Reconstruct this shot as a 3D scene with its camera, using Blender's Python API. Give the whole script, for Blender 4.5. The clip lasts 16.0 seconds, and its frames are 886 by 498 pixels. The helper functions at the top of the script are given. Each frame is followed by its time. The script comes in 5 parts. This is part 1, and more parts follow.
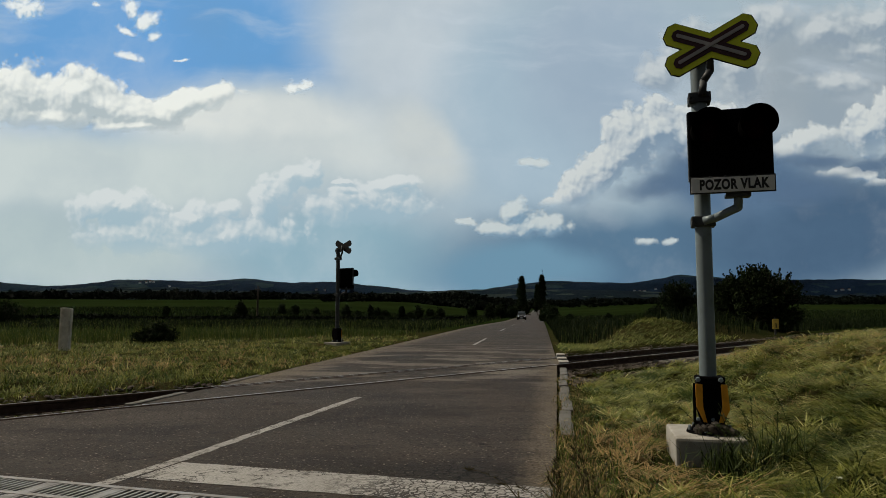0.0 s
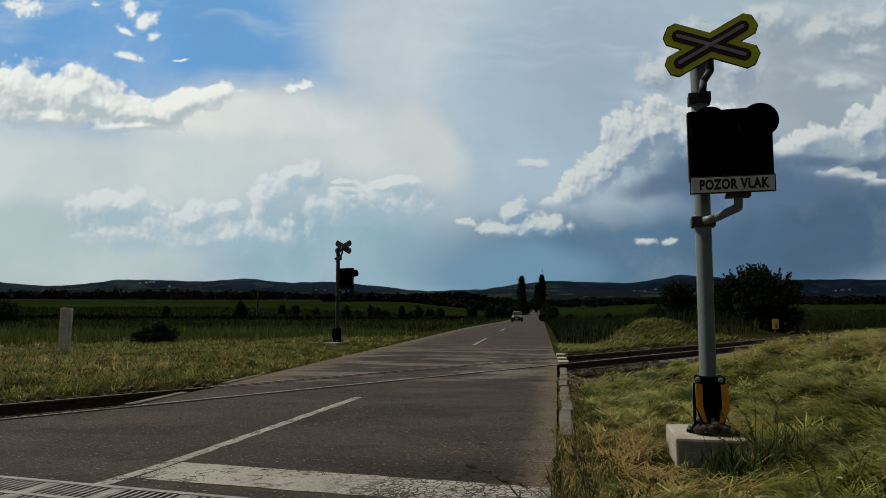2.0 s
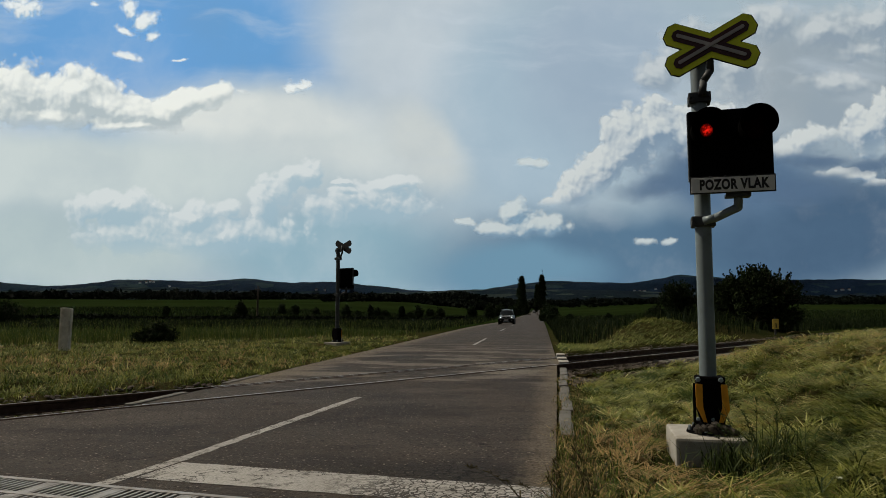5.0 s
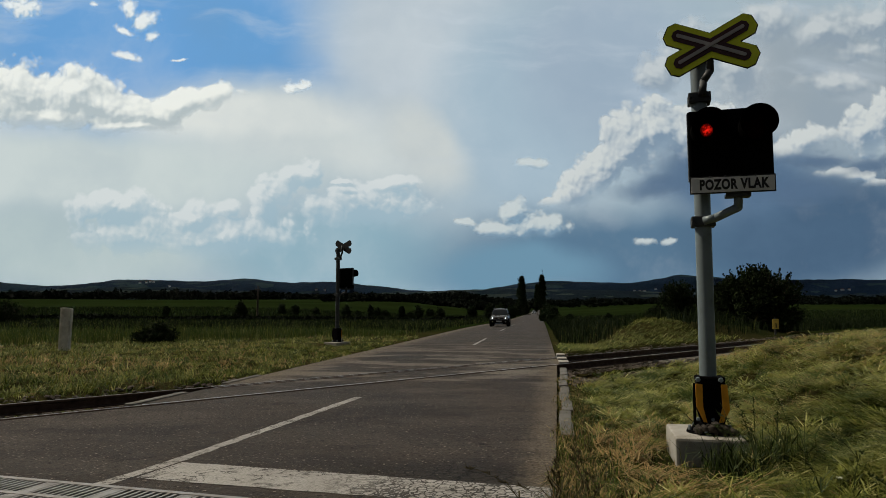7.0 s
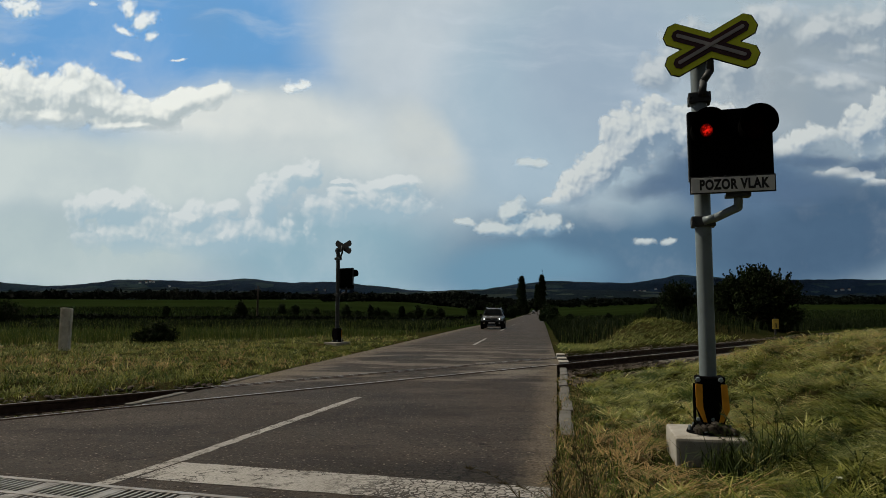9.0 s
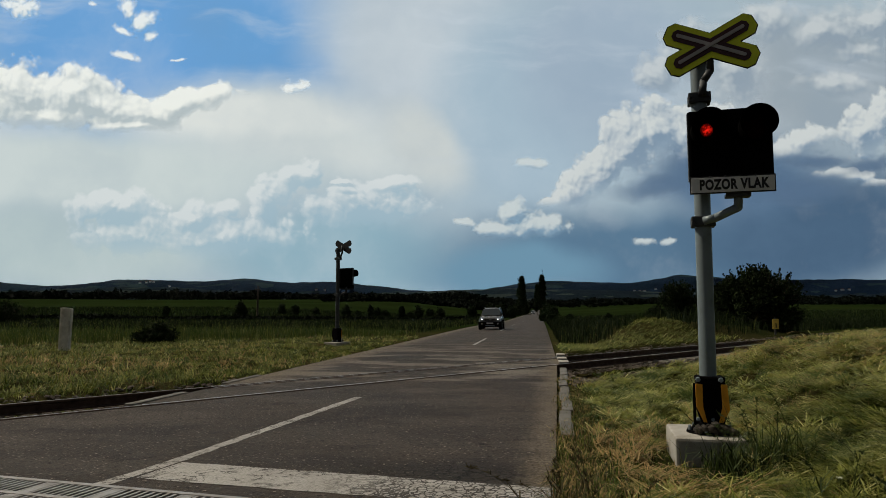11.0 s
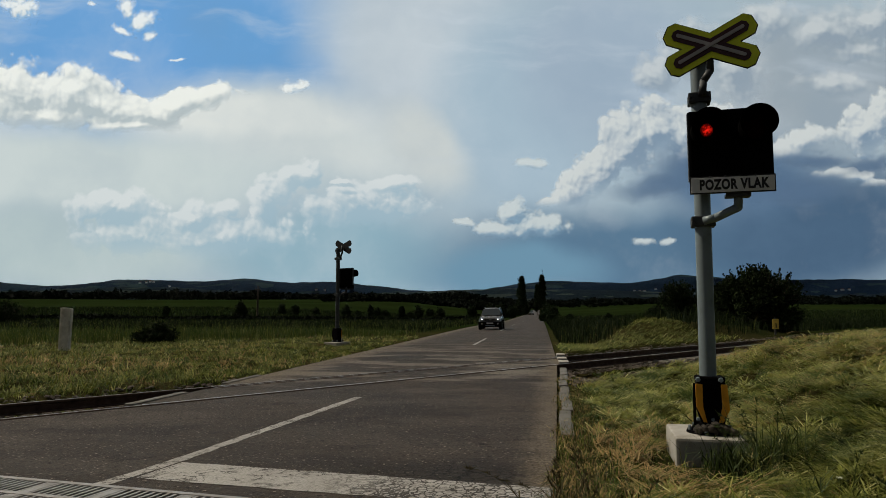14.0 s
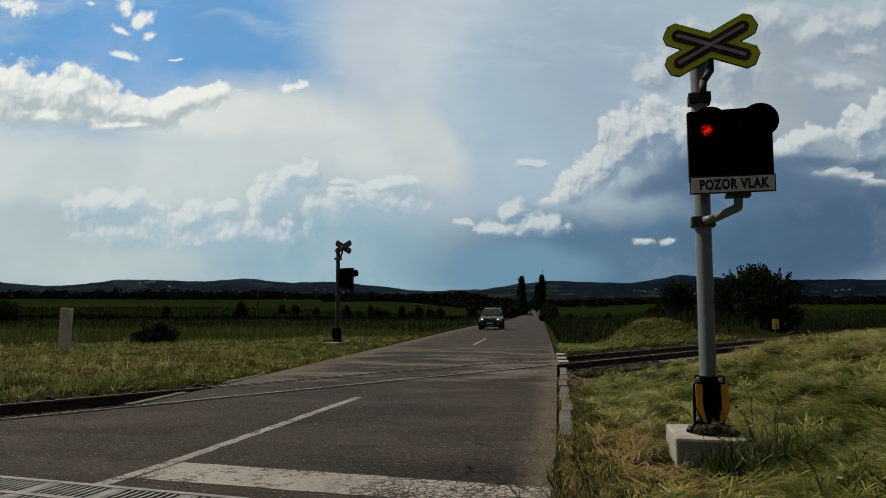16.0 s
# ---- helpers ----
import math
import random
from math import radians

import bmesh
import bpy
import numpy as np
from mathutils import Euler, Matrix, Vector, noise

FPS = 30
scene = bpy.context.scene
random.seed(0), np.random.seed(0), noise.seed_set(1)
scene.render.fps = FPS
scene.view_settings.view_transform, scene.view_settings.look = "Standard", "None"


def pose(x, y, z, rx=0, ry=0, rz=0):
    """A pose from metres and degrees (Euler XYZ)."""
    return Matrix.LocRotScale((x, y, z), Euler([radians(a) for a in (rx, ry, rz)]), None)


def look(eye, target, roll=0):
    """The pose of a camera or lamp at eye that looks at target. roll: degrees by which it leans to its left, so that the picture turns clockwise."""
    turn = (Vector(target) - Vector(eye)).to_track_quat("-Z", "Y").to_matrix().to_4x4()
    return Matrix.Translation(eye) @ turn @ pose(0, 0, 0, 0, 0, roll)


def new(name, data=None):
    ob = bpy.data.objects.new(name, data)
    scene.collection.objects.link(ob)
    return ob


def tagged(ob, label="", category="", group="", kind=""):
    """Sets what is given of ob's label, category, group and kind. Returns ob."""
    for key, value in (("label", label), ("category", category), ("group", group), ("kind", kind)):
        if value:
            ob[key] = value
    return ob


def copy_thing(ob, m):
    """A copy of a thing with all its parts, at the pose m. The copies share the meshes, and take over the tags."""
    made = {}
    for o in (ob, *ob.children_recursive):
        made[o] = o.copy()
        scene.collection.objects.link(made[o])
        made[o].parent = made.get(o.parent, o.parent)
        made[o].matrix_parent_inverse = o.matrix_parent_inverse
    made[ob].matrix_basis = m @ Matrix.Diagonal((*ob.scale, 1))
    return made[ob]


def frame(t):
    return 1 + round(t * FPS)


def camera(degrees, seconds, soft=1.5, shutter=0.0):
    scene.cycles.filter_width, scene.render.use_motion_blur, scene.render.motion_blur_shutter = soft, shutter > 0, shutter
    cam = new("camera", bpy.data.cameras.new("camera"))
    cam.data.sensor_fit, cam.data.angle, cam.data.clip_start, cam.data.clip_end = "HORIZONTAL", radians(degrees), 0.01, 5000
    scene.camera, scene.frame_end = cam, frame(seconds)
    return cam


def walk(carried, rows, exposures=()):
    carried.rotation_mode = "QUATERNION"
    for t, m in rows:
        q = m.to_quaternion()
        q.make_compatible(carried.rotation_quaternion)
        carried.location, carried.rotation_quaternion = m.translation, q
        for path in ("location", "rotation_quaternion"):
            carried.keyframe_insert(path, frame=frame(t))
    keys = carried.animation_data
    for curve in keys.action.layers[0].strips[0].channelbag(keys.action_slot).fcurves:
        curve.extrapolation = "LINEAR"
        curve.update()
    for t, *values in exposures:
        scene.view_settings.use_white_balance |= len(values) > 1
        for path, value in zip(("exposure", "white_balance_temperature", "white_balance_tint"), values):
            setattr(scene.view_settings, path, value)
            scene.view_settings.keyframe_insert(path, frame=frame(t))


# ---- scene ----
# camera: held still beside the road
cam = camera(65.03, 16.0, soft=0.8)
EYE = (0.0, 0.0, 1.35)
walk(cam, [(0.0, pose(*EYE, 95.02, 0, 0)), (16.0, pose(*EYE, 95.02, 0, 0))], exposures=[(0.0, 0.0), (16.0, 0.0)])

# world: daylight sky; one sun through thin cloud, ahead to the left
SUN_EL, SUN_AZ = radians(52), radians(-66)   # azimuth from +y towards +x
world = bpy.data.worlds.new("sky")
scene.world = world
world.use_nodes = True
wn = world.node_tree
wn.nodes.clear()
w_out, w_bg = wn.nodes.new("ShaderNodeOutputWorld"), wn.nodes.new("ShaderNodeBackground")
w_sky = wn.nodes.new("ShaderNodeTexSky")
w_sky.sky_type, w_sky.sun_disc = "NISHITA", False
w_sky.sun_elevation, w_sky.sun_rotation = SUN_EL, SUN_AZ
w_sky.air_density, w_sky.dust_density = 1.0, 2.0
# broken cloud over the rest of the sky
w_co, w_no, w_rg, w_mx = (wn.nodes.new(k) for k in ("ShaderNodeTexCoord", "ShaderNodeTexNoise", "ShaderNodeMapRange", "ShaderNodeMix"))
w_no.inputs["Scale"].default_value, w_no.inputs["Detail"].default_value = 2.6, 6.0
w_rg.inputs["From Min"].default_value, w_rg.inputs["From Max"].default_value = 0.36, 0.60
w_mx.data_type = "RGBA"
w_mx.inputs[7].default_value = (4.5, 4.4, 4.2, 1.0)
wn.links.new(w_co.outputs["Generated"], w_no.inputs["Vector"])
wn.links.new(w_no.outputs["Fac"], w_rg.inputs["Value"])
wn.links.new(w_rg.outputs[0], w_mx.inputs[0])
wn.links.new(w_sky.outputs[0], w_mx.inputs[6])
wn.links.new(w_mx.outputs[2], w_bg.inputs[0])
w_bg.inputs[1].default_value = 0.022
wn.links.new(w_bg.outputs[0], w_out.inputs[0])
sun = new("sun", bpy.data.lights.new("sun", "SUN"))
sun.data.energy, sun.data.angle, sun.data.color = 3.2, radians(1.5), (1.0, 0.89, 0.70)
sun.matrix_world = look((0, 0, 50), (-math.sin(SUN_AZ) * math.cos(SUN_EL), -math.cos(SUN_AZ) * math.cos(SUN_EL), 50 - math.sin(SUN_EL)))


# ---- materials ----
def lin(r, g, b):
    return tuple(((c / 255 + 0.055) / 1.055) ** 2.4 if c > 10 else c / 255 / 12.92 for c in (r, g, b)) + (1.0,)


class Nodes:
    """A small writer of node trees."""

    def __init__(self, name):
        self.mat = bpy.data.materials.new(name)
        self.mat.use_nodes = True
        self.tree = self.mat.node_tree
        self.tree.nodes.clear()
        self.out = self.tree.nodes.new("ShaderNodeOutputMaterial")

    def put(self, socket, value):
        if isinstance(value, bpy.types.NodeSocket):
            self.tree.links.new(value, socket)
        elif value is not None:
            socket.default_value = value

    def node(self, kind):
        return self.tree.nodes.new(kind)

    def math(self, op, a, b=None, c=None, clamp=False):
        n = self.node("ShaderNodeMath")
        n.operation, n.use_clamp = op, clamp
        for s, value in zip(n.inputs, (a, b, c)):
            self.put(s, value)
        return n.outputs[0]

    def vec(self, op, a, b=None, scale=None):
        n = self.node("ShaderNodeVectorMath")
        n.operation = op
        self.put(n.inputs[0], a)
        if b is not None:
            self.put(n.inputs[1], b)
        if scale is not None:
            self.put(n.inputs["Scale"], scale)
        return n.outputs["Value" if op in ("LENGTH", "DOT_PRODUCT") else "Vector"]

    def coords(self, what="Object"):
        return self.node("ShaderNodeTexCoord").outputs[what]

    def noise(self, v, scale, detail=4.0, rough=0.55, distortion=0.0, color=False):
        n = self.node("ShaderNodeTexNoise")
        self.put(n.inputs["Vector"], v)
        n.inputs["Scale"].default_value, n.inputs["Detail"].default_value = scale, detail
        n.inputs["Roughness"].default_value, n.inputs["Distortion"].default_value = rough, distortion
        return n.outputs["Color" if color else "Fac"]

    def voronoi(self, v, scale, feature="F1", out="Distance"):
        n = self.node("ShaderNodeTexVoronoi")
        n.feature = feature
        self.put(n.inputs["Vector"], v)
        n.inputs["Scale"].default_value = scale
        return n.outputs[out]

    def step(self, x, lo, hi, a=0.0, b=1.0, smooth=True):
        n = self.node("ShaderNodeMapRange")
        n.interpolation_type = "SMOOTHSTEP" if smooth else "LINEAR"
        for s, value in zip(n.inputs, (x, lo, hi, a, b)):
            self.put(s, value)
        return n.outputs[0]

    def mix(self, f, a, b, blend="MIX"):
        n = self.node("ShaderNodeMix")
        n.data_type, n.blend_type = "RGBA", blend
        self.put(n.inputs[0], f)
        self.put(n.inputs[6], a)
        self.put(n.inputs[7], b)
        return n.outputs[2]

    def bump(self, height, strength=0.5, distance=0.02):
        n = self.node("ShaderNodeBump")
        n.inputs["Strength"].default_value, n.inputs["Distance"].default_value = strength, distance
        self.put(n.inputs["Height"], height)
        return n.outputs[0]

    def surface(self, color, rough=0.8, metal=0.0, normal=None, spec=0.5, **more):
        n = self.node("ShaderNodeBsdfPrincipled")
        self.put(n.inputs["Base Color"], color)
        self.put(n.inputs["Roughness"], rough)
        self.put(n.inputs["Metallic"], metal)
        self.put(n.inputs["Specular IOR Level"], spec)
        self.put(n.inputs["Normal"], normal)
        for key, value in more.items():
            self.put(n.inputs[key.replace("_", " ")], value)
        self.tree.links.new(n.outputs[0], self.out.inputs[0])
        return self.mat


def painted(name, rgb, rough=0.5, metal=0.0, wear=0.15, scale=6.0, bump=0.05, spec=0.5):
    """A painted, plastic or metal surface with grime at two scales."""
    n = Nodes(name)
    v = n.coords()
    big, fine = n.noise(v, scale, 5), n.noise(v, scale * 14, 3)
    c = (*rgb, 1.0)
    dark = tuple(x * 0.45 for x in rgb) + (1.0,)
    grime = n.math("MULTIPLY", n.step(big, 0.42, 0.75), min(1.0, wear * 3))
    col = n.mix(grime, c, dark)
    col = n.mix(n.math("MULTIPLY", n.step(fine, 0.5, 0.8), wear), col, tuple(min(1, x * 1.5 + 0.02) for x in rgb) + (1.0,))
    return n.surface(col, n.step(big, 0.2, 0.8, max(rough - 0.12, 0.02), min(rough + 0.15, 1)), metal, n.bump(fine, bump, 0.003), spec)


def ground_material():
    n = Nodes("field_soil_and_grass")
    v = n.coords()
    big = n.noise(v, 0.012, 5)
    mid = n.noise(v, 0.3, 6)
    fine = n.noise(v, 9.0, 6, 0.7)
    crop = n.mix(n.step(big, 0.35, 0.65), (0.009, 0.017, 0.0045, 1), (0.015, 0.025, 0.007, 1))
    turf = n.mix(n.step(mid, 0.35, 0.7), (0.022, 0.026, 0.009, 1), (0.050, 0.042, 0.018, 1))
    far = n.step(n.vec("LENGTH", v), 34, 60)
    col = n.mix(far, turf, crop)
    col = n.mix(n.step(fine, 0.45, 0.75), col, n.mix(0.7, col, (0.010, 0.010, 0.005, 1)))
    return n.surface(col, 0.95, 0, n.bump(fine, 0.8, 0.05), 0.0)


def asphalt_material():
    """Old asphalt: stony grain, pale worn plates, tar stains, earth washed over the edges, crazed by the stop line."""
    n = Nodes("worn_asphalt")
    v = n.coords()
    sep = n.node("ShaderNodeSeparateXYZ")
    n.put(sep.inputs[0], v)
    x, y = sep.outputs[0], sep.outputs[1]
    big, mid = n.noise(v, 0.28, 6, 0.62), n.noise(v, 2.2, 6, 0.65)
    grit, stones = n.noise(v, 26, 4, 0.75), n.voronoi(v, 24)
    pebble = n.voronoi(v, 9)
    warped = n.vec("ADD", v, n.vec("SCALE", n.noise(v, 1.3, 4, 0.6, color=True), scale=0.9))
    crack = n.voronoi(warped, 0.8, "DISTANCE_TO_EDGE")
    patch = n.noise(n.vec("MULTIPLY", v, (0.45, 1.0, 1.0)), 0.9, 5, 0.55)
    col = n.mix(n.step(big, 0.3, 0.7), (0.032, 0.0248, 0.0196, 1), (0.058, 0.046, 0.037, 1))
    col = n.mix(n.math("MULTIPLY", n.step(mid, 0.46, 0.72), 0.6), col, (0.021, 0.018, 0.016, 1))
    near_track = n.math("MULTIPLY", n.step(y, 11.0, 15.0), n.step(y, 30.0, 20.0))
    col = n.mix(n.math("MULTIPLY", n.step(patch, 0.50, 0.57), n.math("ADD", n.math("MULTIPLY", near_track, 0.70), 0.10)), col, (0.17, 0.145, 0.118, 1))
    col = n.mix(n.math("MULTIPLY", n.step(patch, 0.44, 0.38), n.math("ADD", n.math("MULTIPLY", near_track, 0.30), 0.5)), col, (0.018, 0.015, 0.013, 1))
    col = n.mix(n.math("MULTIPLY", n.step(stones, 0.40, 0.14), n.step(grit, 0.50, 0.62)), col, (0.27, 0.225, 0.185, 1))
    col = n.mix(n.math("MULTIPLY", n.step(grit, 0.48, 0.38), 0.85), col, (0.010, 0.009, 0.008, 1))
    col = n.mix(n.math("MULTIPLY", n.step(pebble, 0.27, 0.13), n.step(mid, 0.47, 0.56)), col, (0.012, 0.010, 0.009, 1))
    col = n.mix(n.math("MULTIPLY", n.step(crack, 0.014, 0.0), n.step(mid, 0.50, 0.6)), col, (0.010, 0.009, 0.009, 1))
    # crazed, tar-dark plate beside the stop line
    away = n.vec("LENGTH", n.vec("MULTIPLY", n.vec("SUBTRACT", v, (0.15, 5.75, 0)), (0.85, 1.5, 1)))
    crazed = n.step(n.math("ADD", away, n.math("MULTIPLY", mid, 0.9)), 1.45, 0.75)
    craze = n.voronoi(n.vec("ADD", v, n.vec("SCALE", n.noise(v, 5, 4, 0.6, color=True), scale=0.12)), 8.0, "DISTANCE_TO_EDGE")
    col = n.mix(n.math("MULTIPLY", crazed, 0.55), col, (0.016, 0.014, 0.012, 1))
    col = n.mix(n.math("MULTIPLY", crazed, n.step(craze, 0.09, 0.02)), col, (0.006, 0.005, 0.005, 1))
    # earth and grit washed over both edges
    rag = n.noise(v, 1.6, 6, 0.7)
    right = n.math("SUBTRACT", n.math("MULTIPLY", y, 0.164), n.math("ADD", x, 0.03))
    left = n.math("SUBTRACT", n.math("ADD", x, 5.8), n.math("MULTIPLY", y, 0.14))
    dirt = n.math("MAXIMUM", n.step(n.math("SUBTRACT", right, n.math("MULTIPLY", rag, 0.9)), -0.02, -0.42), n.math("MULTIPLY", n.step(n.math("SUBTRACT", left, n.math("MULTIPLY", rag, 1.9)), 0.0, -0.8), n.step(y, 12.0, 15.0)))
    col = n.mix(n.math("MULTIPLY", dirt, 0.85), col, n.mix(n.step(grit, 0.35, 0.65), (0.060, 0.046, 0.032, 1), (0.19, 0.155, 0.112, 1)))
    return n.surface(col, n.step(big, 0.2, 0.8, 0.74, 0.90), 0, n.bump(n.math("ADD", grit, n.math("MULTIPLY", mid, 0.6)), 1.0, 0.022), 0.16)


def paint_material():
    n = Nodes("cracked_road_paint")
    v = n.coords()
    warped = n.vec("ADD", v, n.vec("SCALE", n.noise(v, 3.0, 5, 0.65, color=True), scale=0.35))
    crack = n.voronoi(warped, 8.0, "DISTANCE_TO_EDGE")
    wear, fade = n.noise(v, 1.3, 6, 0.7), n.noise(v, 0.9, 3, 0.6)
    gone = n.math("MULTIPLY", n.step(crack, 0.07, 0.02), n.step(wear, 0.44, 0.56))
    gone = n.math("MAXIMUM", gone, n.step(n.noise(v, 14, 6, 0.75), 0.58, 0.68))
    gone = n.math("MAXIMUM", gone, n.math("MULTIPLY", n.step(n.noise(v, 3.2, 7, 0.75), 0.54, 0.66), 0.85))
    sep = n.node("ShaderNodeSeparateXYZ")
    n.put(sep.inputs[0], v)
    craze = n.voronoi(n.vec("ADD", v, n.vec("SCALE", n.noise(v, 5, 4, 0.6, color=True), scale=0.10)), 14.0, "DISTANCE_TO_EDGE")
    ragged = n.math("MULTIPLY", n.step(n.math("ADD", sep.outputs[0], n.math("MULTIPLY", fade, 1.2)), -0.7, 0.5), n.step(sep.outputs[1], 7.0, 6.4))
    gone = n.math("MAXIMUM", gone, n.math("MULTIPLY", ragged, n.step(n.math("SUBTRACT", craze, n.math("MULTIPLY", n.step(wear, 0.45, 0.7), 0.10)), 0.09, 0.03)))
    fine = n.noise(v, 60, 3)
    white = n.mix(n.step(fine, 0.3, 0.7), (0.26, 0.25, 0.235, 1), (0.41, 0.395, 0.37, 1))
    white = n.mix(n.step(fade, 0.35, 0.65, 0.0, 0.5), white, (0.22, 0.205, 0.19, 1))
    return n.surface(n.mix(gone, white, (0.035, 0.031, 0.027, 1)), 0.85, 0, n.bump(gone, -0.5, 0.006), 0.2)


def leafy(name, a, b, c, rough=0.6, trans=0.0, size=0.8, share=0.35):
    """Foliage or grass: three tints by island, a little light through the blade."""
    n = Nodes(name)
    r = n.node("ShaderNodeNewGeometry").outputs["Random Per Island"]
    v = n.coords()
    patch = n.noise(v, size, 4, 0.6)
    k = n.math("ADD", n.math("MULTIPLY", r, 1 - share), n.math("MULTIPLY", n.step(patch, 0.36, 0.64), share))
    col = n.mix(n.step(k, 0.0, 0.5), (*a, 1), (*b, 1))
    col = n.mix(n.step(k, 0.62, 1.0), col, (*c, 1))
    mat = n.surface(col, rough, 0, None, 0.12)
    if trans:
        bsdf = n.out.inputs[0].links[0].from_socket
        tr, mx = n.node("ShaderNodeBsdfTranslucent"), n.node("ShaderNodeMixShader")
        n.put(tr.inputs[0], col)
        mx.inputs[0].default_value = trans
        n.put(mx.inputs[1], bsdf)
        n.put(mx.inputs[2], tr.outputs[0])
        n.put(n.out.inputs[0], mx.outputs[0])
    return mat


def concrete_material(name="weathered_concrete", tone=0.42):
    n = Nodes(name)
    v = n.coords()
    big, fine = n.noise(v, 3, 6, 0.65), n.noise(v, 60, 4, 0.7)
    col = n.mix(n.step(big, 0.35, 0.7), (tone, tone * 0.95, tone * 0.86, 1), (tone * 0.6, tone * 0.56, tone * 0.48, 1))
    col = n.mix(n.math("MULTIPLY", n.step(fine, 0.55, 0.75), 0.5), col, (tone * 0.4, tone * 0.38, tone * 0.33, 1))
    return n.surface(col, 0.9, 0, n.bump(fine, 0.4, 0.006), 0.3)


def glow(name, rgb, strength, blotch=0.0, scale=60.0, core=0.0):
    """A light-giving surface; core: radius within which it is brightest."""
    n = Nodes(name)
    e = n.node("ShaderNodeEmission")
    col = (*rgb, 1.0)
    if blotch:
        col = n.mix(n.step(n.noise(n.coords(), scale, 3), 0.42, 0.62), tuple(x * (1 - blotch) for x in rgb) + (1.0,), col)
    n.put(e.inputs[0], col)
    n.put(e.inputs[1], n.step(n.vec("LENGTH", n.coords()), core, core * 0.1, 0.02 * strength, strength) if core else strength)
    n.put(n.out.inputs[0], e.outputs[0])
    return n.mat


M_GROUND, M_ASPHALT, M_PAINT = ground_material(), asphalt_material(), paint_material()
M_CONCRETE, M_PALE = concrete_material("weathered_concrete", 0.15), concrete_material("pale_concrete", 0.40)
M_GALV = painted("grey_painted_steel", (0.175, 0.22, 0.245), 0.55, 0.1, 0.12)
M_BLACK = painted("black_matt_enamel", (0.0025, 0.0025, 0.003), 0.85, 0.0, 0.1, spec=0.03)
M_DARKSTEEL = painted("dark_steel", (0.05, 0.055, 0.06), 0.6, 0.4, 0.2)
M_RUST = painted("rusted_steel", (0.055, 0.032, 0.022), 0.85, 0.2, 0.3, 9)
M_RAILTOP = painted("worn_rail_steel", (0.33, 0.31, 0.285), 0.42, 0.8, 0.15)
M_YELLOW = painted("fluorescent_yellow_sheet", (0.80, 0.88, 0.03), 0.5, 0, 0.08)
M_AMBER = painted("amber_yellow_paint", (0.75, 0.33, 0.01), 0.5, 0, 0.15)
M_MAROON = painted("dark_red_sheet", (0.045, 0.008, 0.014), 0.5, 0, 0.1)
M_SHEET = painted("pale_reflective_sheet", (0.42, 0.40, 0.40), 0.5, 0, 0.15)
M_PLATE = painted("dull_white_plate", (0.72, 0.72, 0.72), 0.5, 0, 0.12)
M_INK = painted("black_ink", (0.01, 0.01, 0.012), 0.6, 0, 0.05)
M_LENS = painted("dark_red_lens", (0.012, 0.001, 0.001), 0.6, 0, 0.05, spec=0.05)
M_REDGLOW = glow("red_signal_light", (1.0, 0.016, 0.008), 0.95, 0.8, 34, 0.066)
M_TURF = leafy("mown_turf", (0.040, 0.056, 0.009), (0.135, 0.155, 0.028), (0.38, 0.35, 0.11), 0.7, 0.25, 2.0, 0.6)
M_HAY = leafy("cut_grass", (0.028, 0.040, 0.007), (0.27, 0.29, 0.066), (0.78, 0.73, 0.34), 0.5, 0.42, 3.5, 0.5)
M_STRAW = leafy("dry_straw", (0.17, 0.105, 0.042), (0.36, 0.25, 0.105), (0.60, 0.45, 0.21), 0.7, 0.25)
M_TALL = leafy("tall_grass", (0.022, 0.042, 0.007), (0.052, 0.084, 0.015), (0.12, 0.13, 0.035), 0.7, 0.25)
M_STEM = leafy("dry_stem", (0.035, 0.030, 0.014), (0.06, 0.05, 0.022), (0.10, 0.085, 0.04), 0.8)
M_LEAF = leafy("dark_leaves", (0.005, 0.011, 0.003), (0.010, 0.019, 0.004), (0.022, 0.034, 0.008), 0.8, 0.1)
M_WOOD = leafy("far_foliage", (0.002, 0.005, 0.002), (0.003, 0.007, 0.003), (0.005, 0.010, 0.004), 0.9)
M_BARK = painted("bark", (0.07, 0.05, 0.035), 0.95, 0, 0.4, 12, 0.6)
M_STONE = leafy("ballast_stone", (0.055, 0.044, 0.037), (0.11, 0.092, 0.078), (0.24, 0.21, 0.18), 0.9)
M_SOIL = painted("dry_earth", (0.034, 0.027, 0.020), 0.95, 0, 0.4, 20, 0.6)


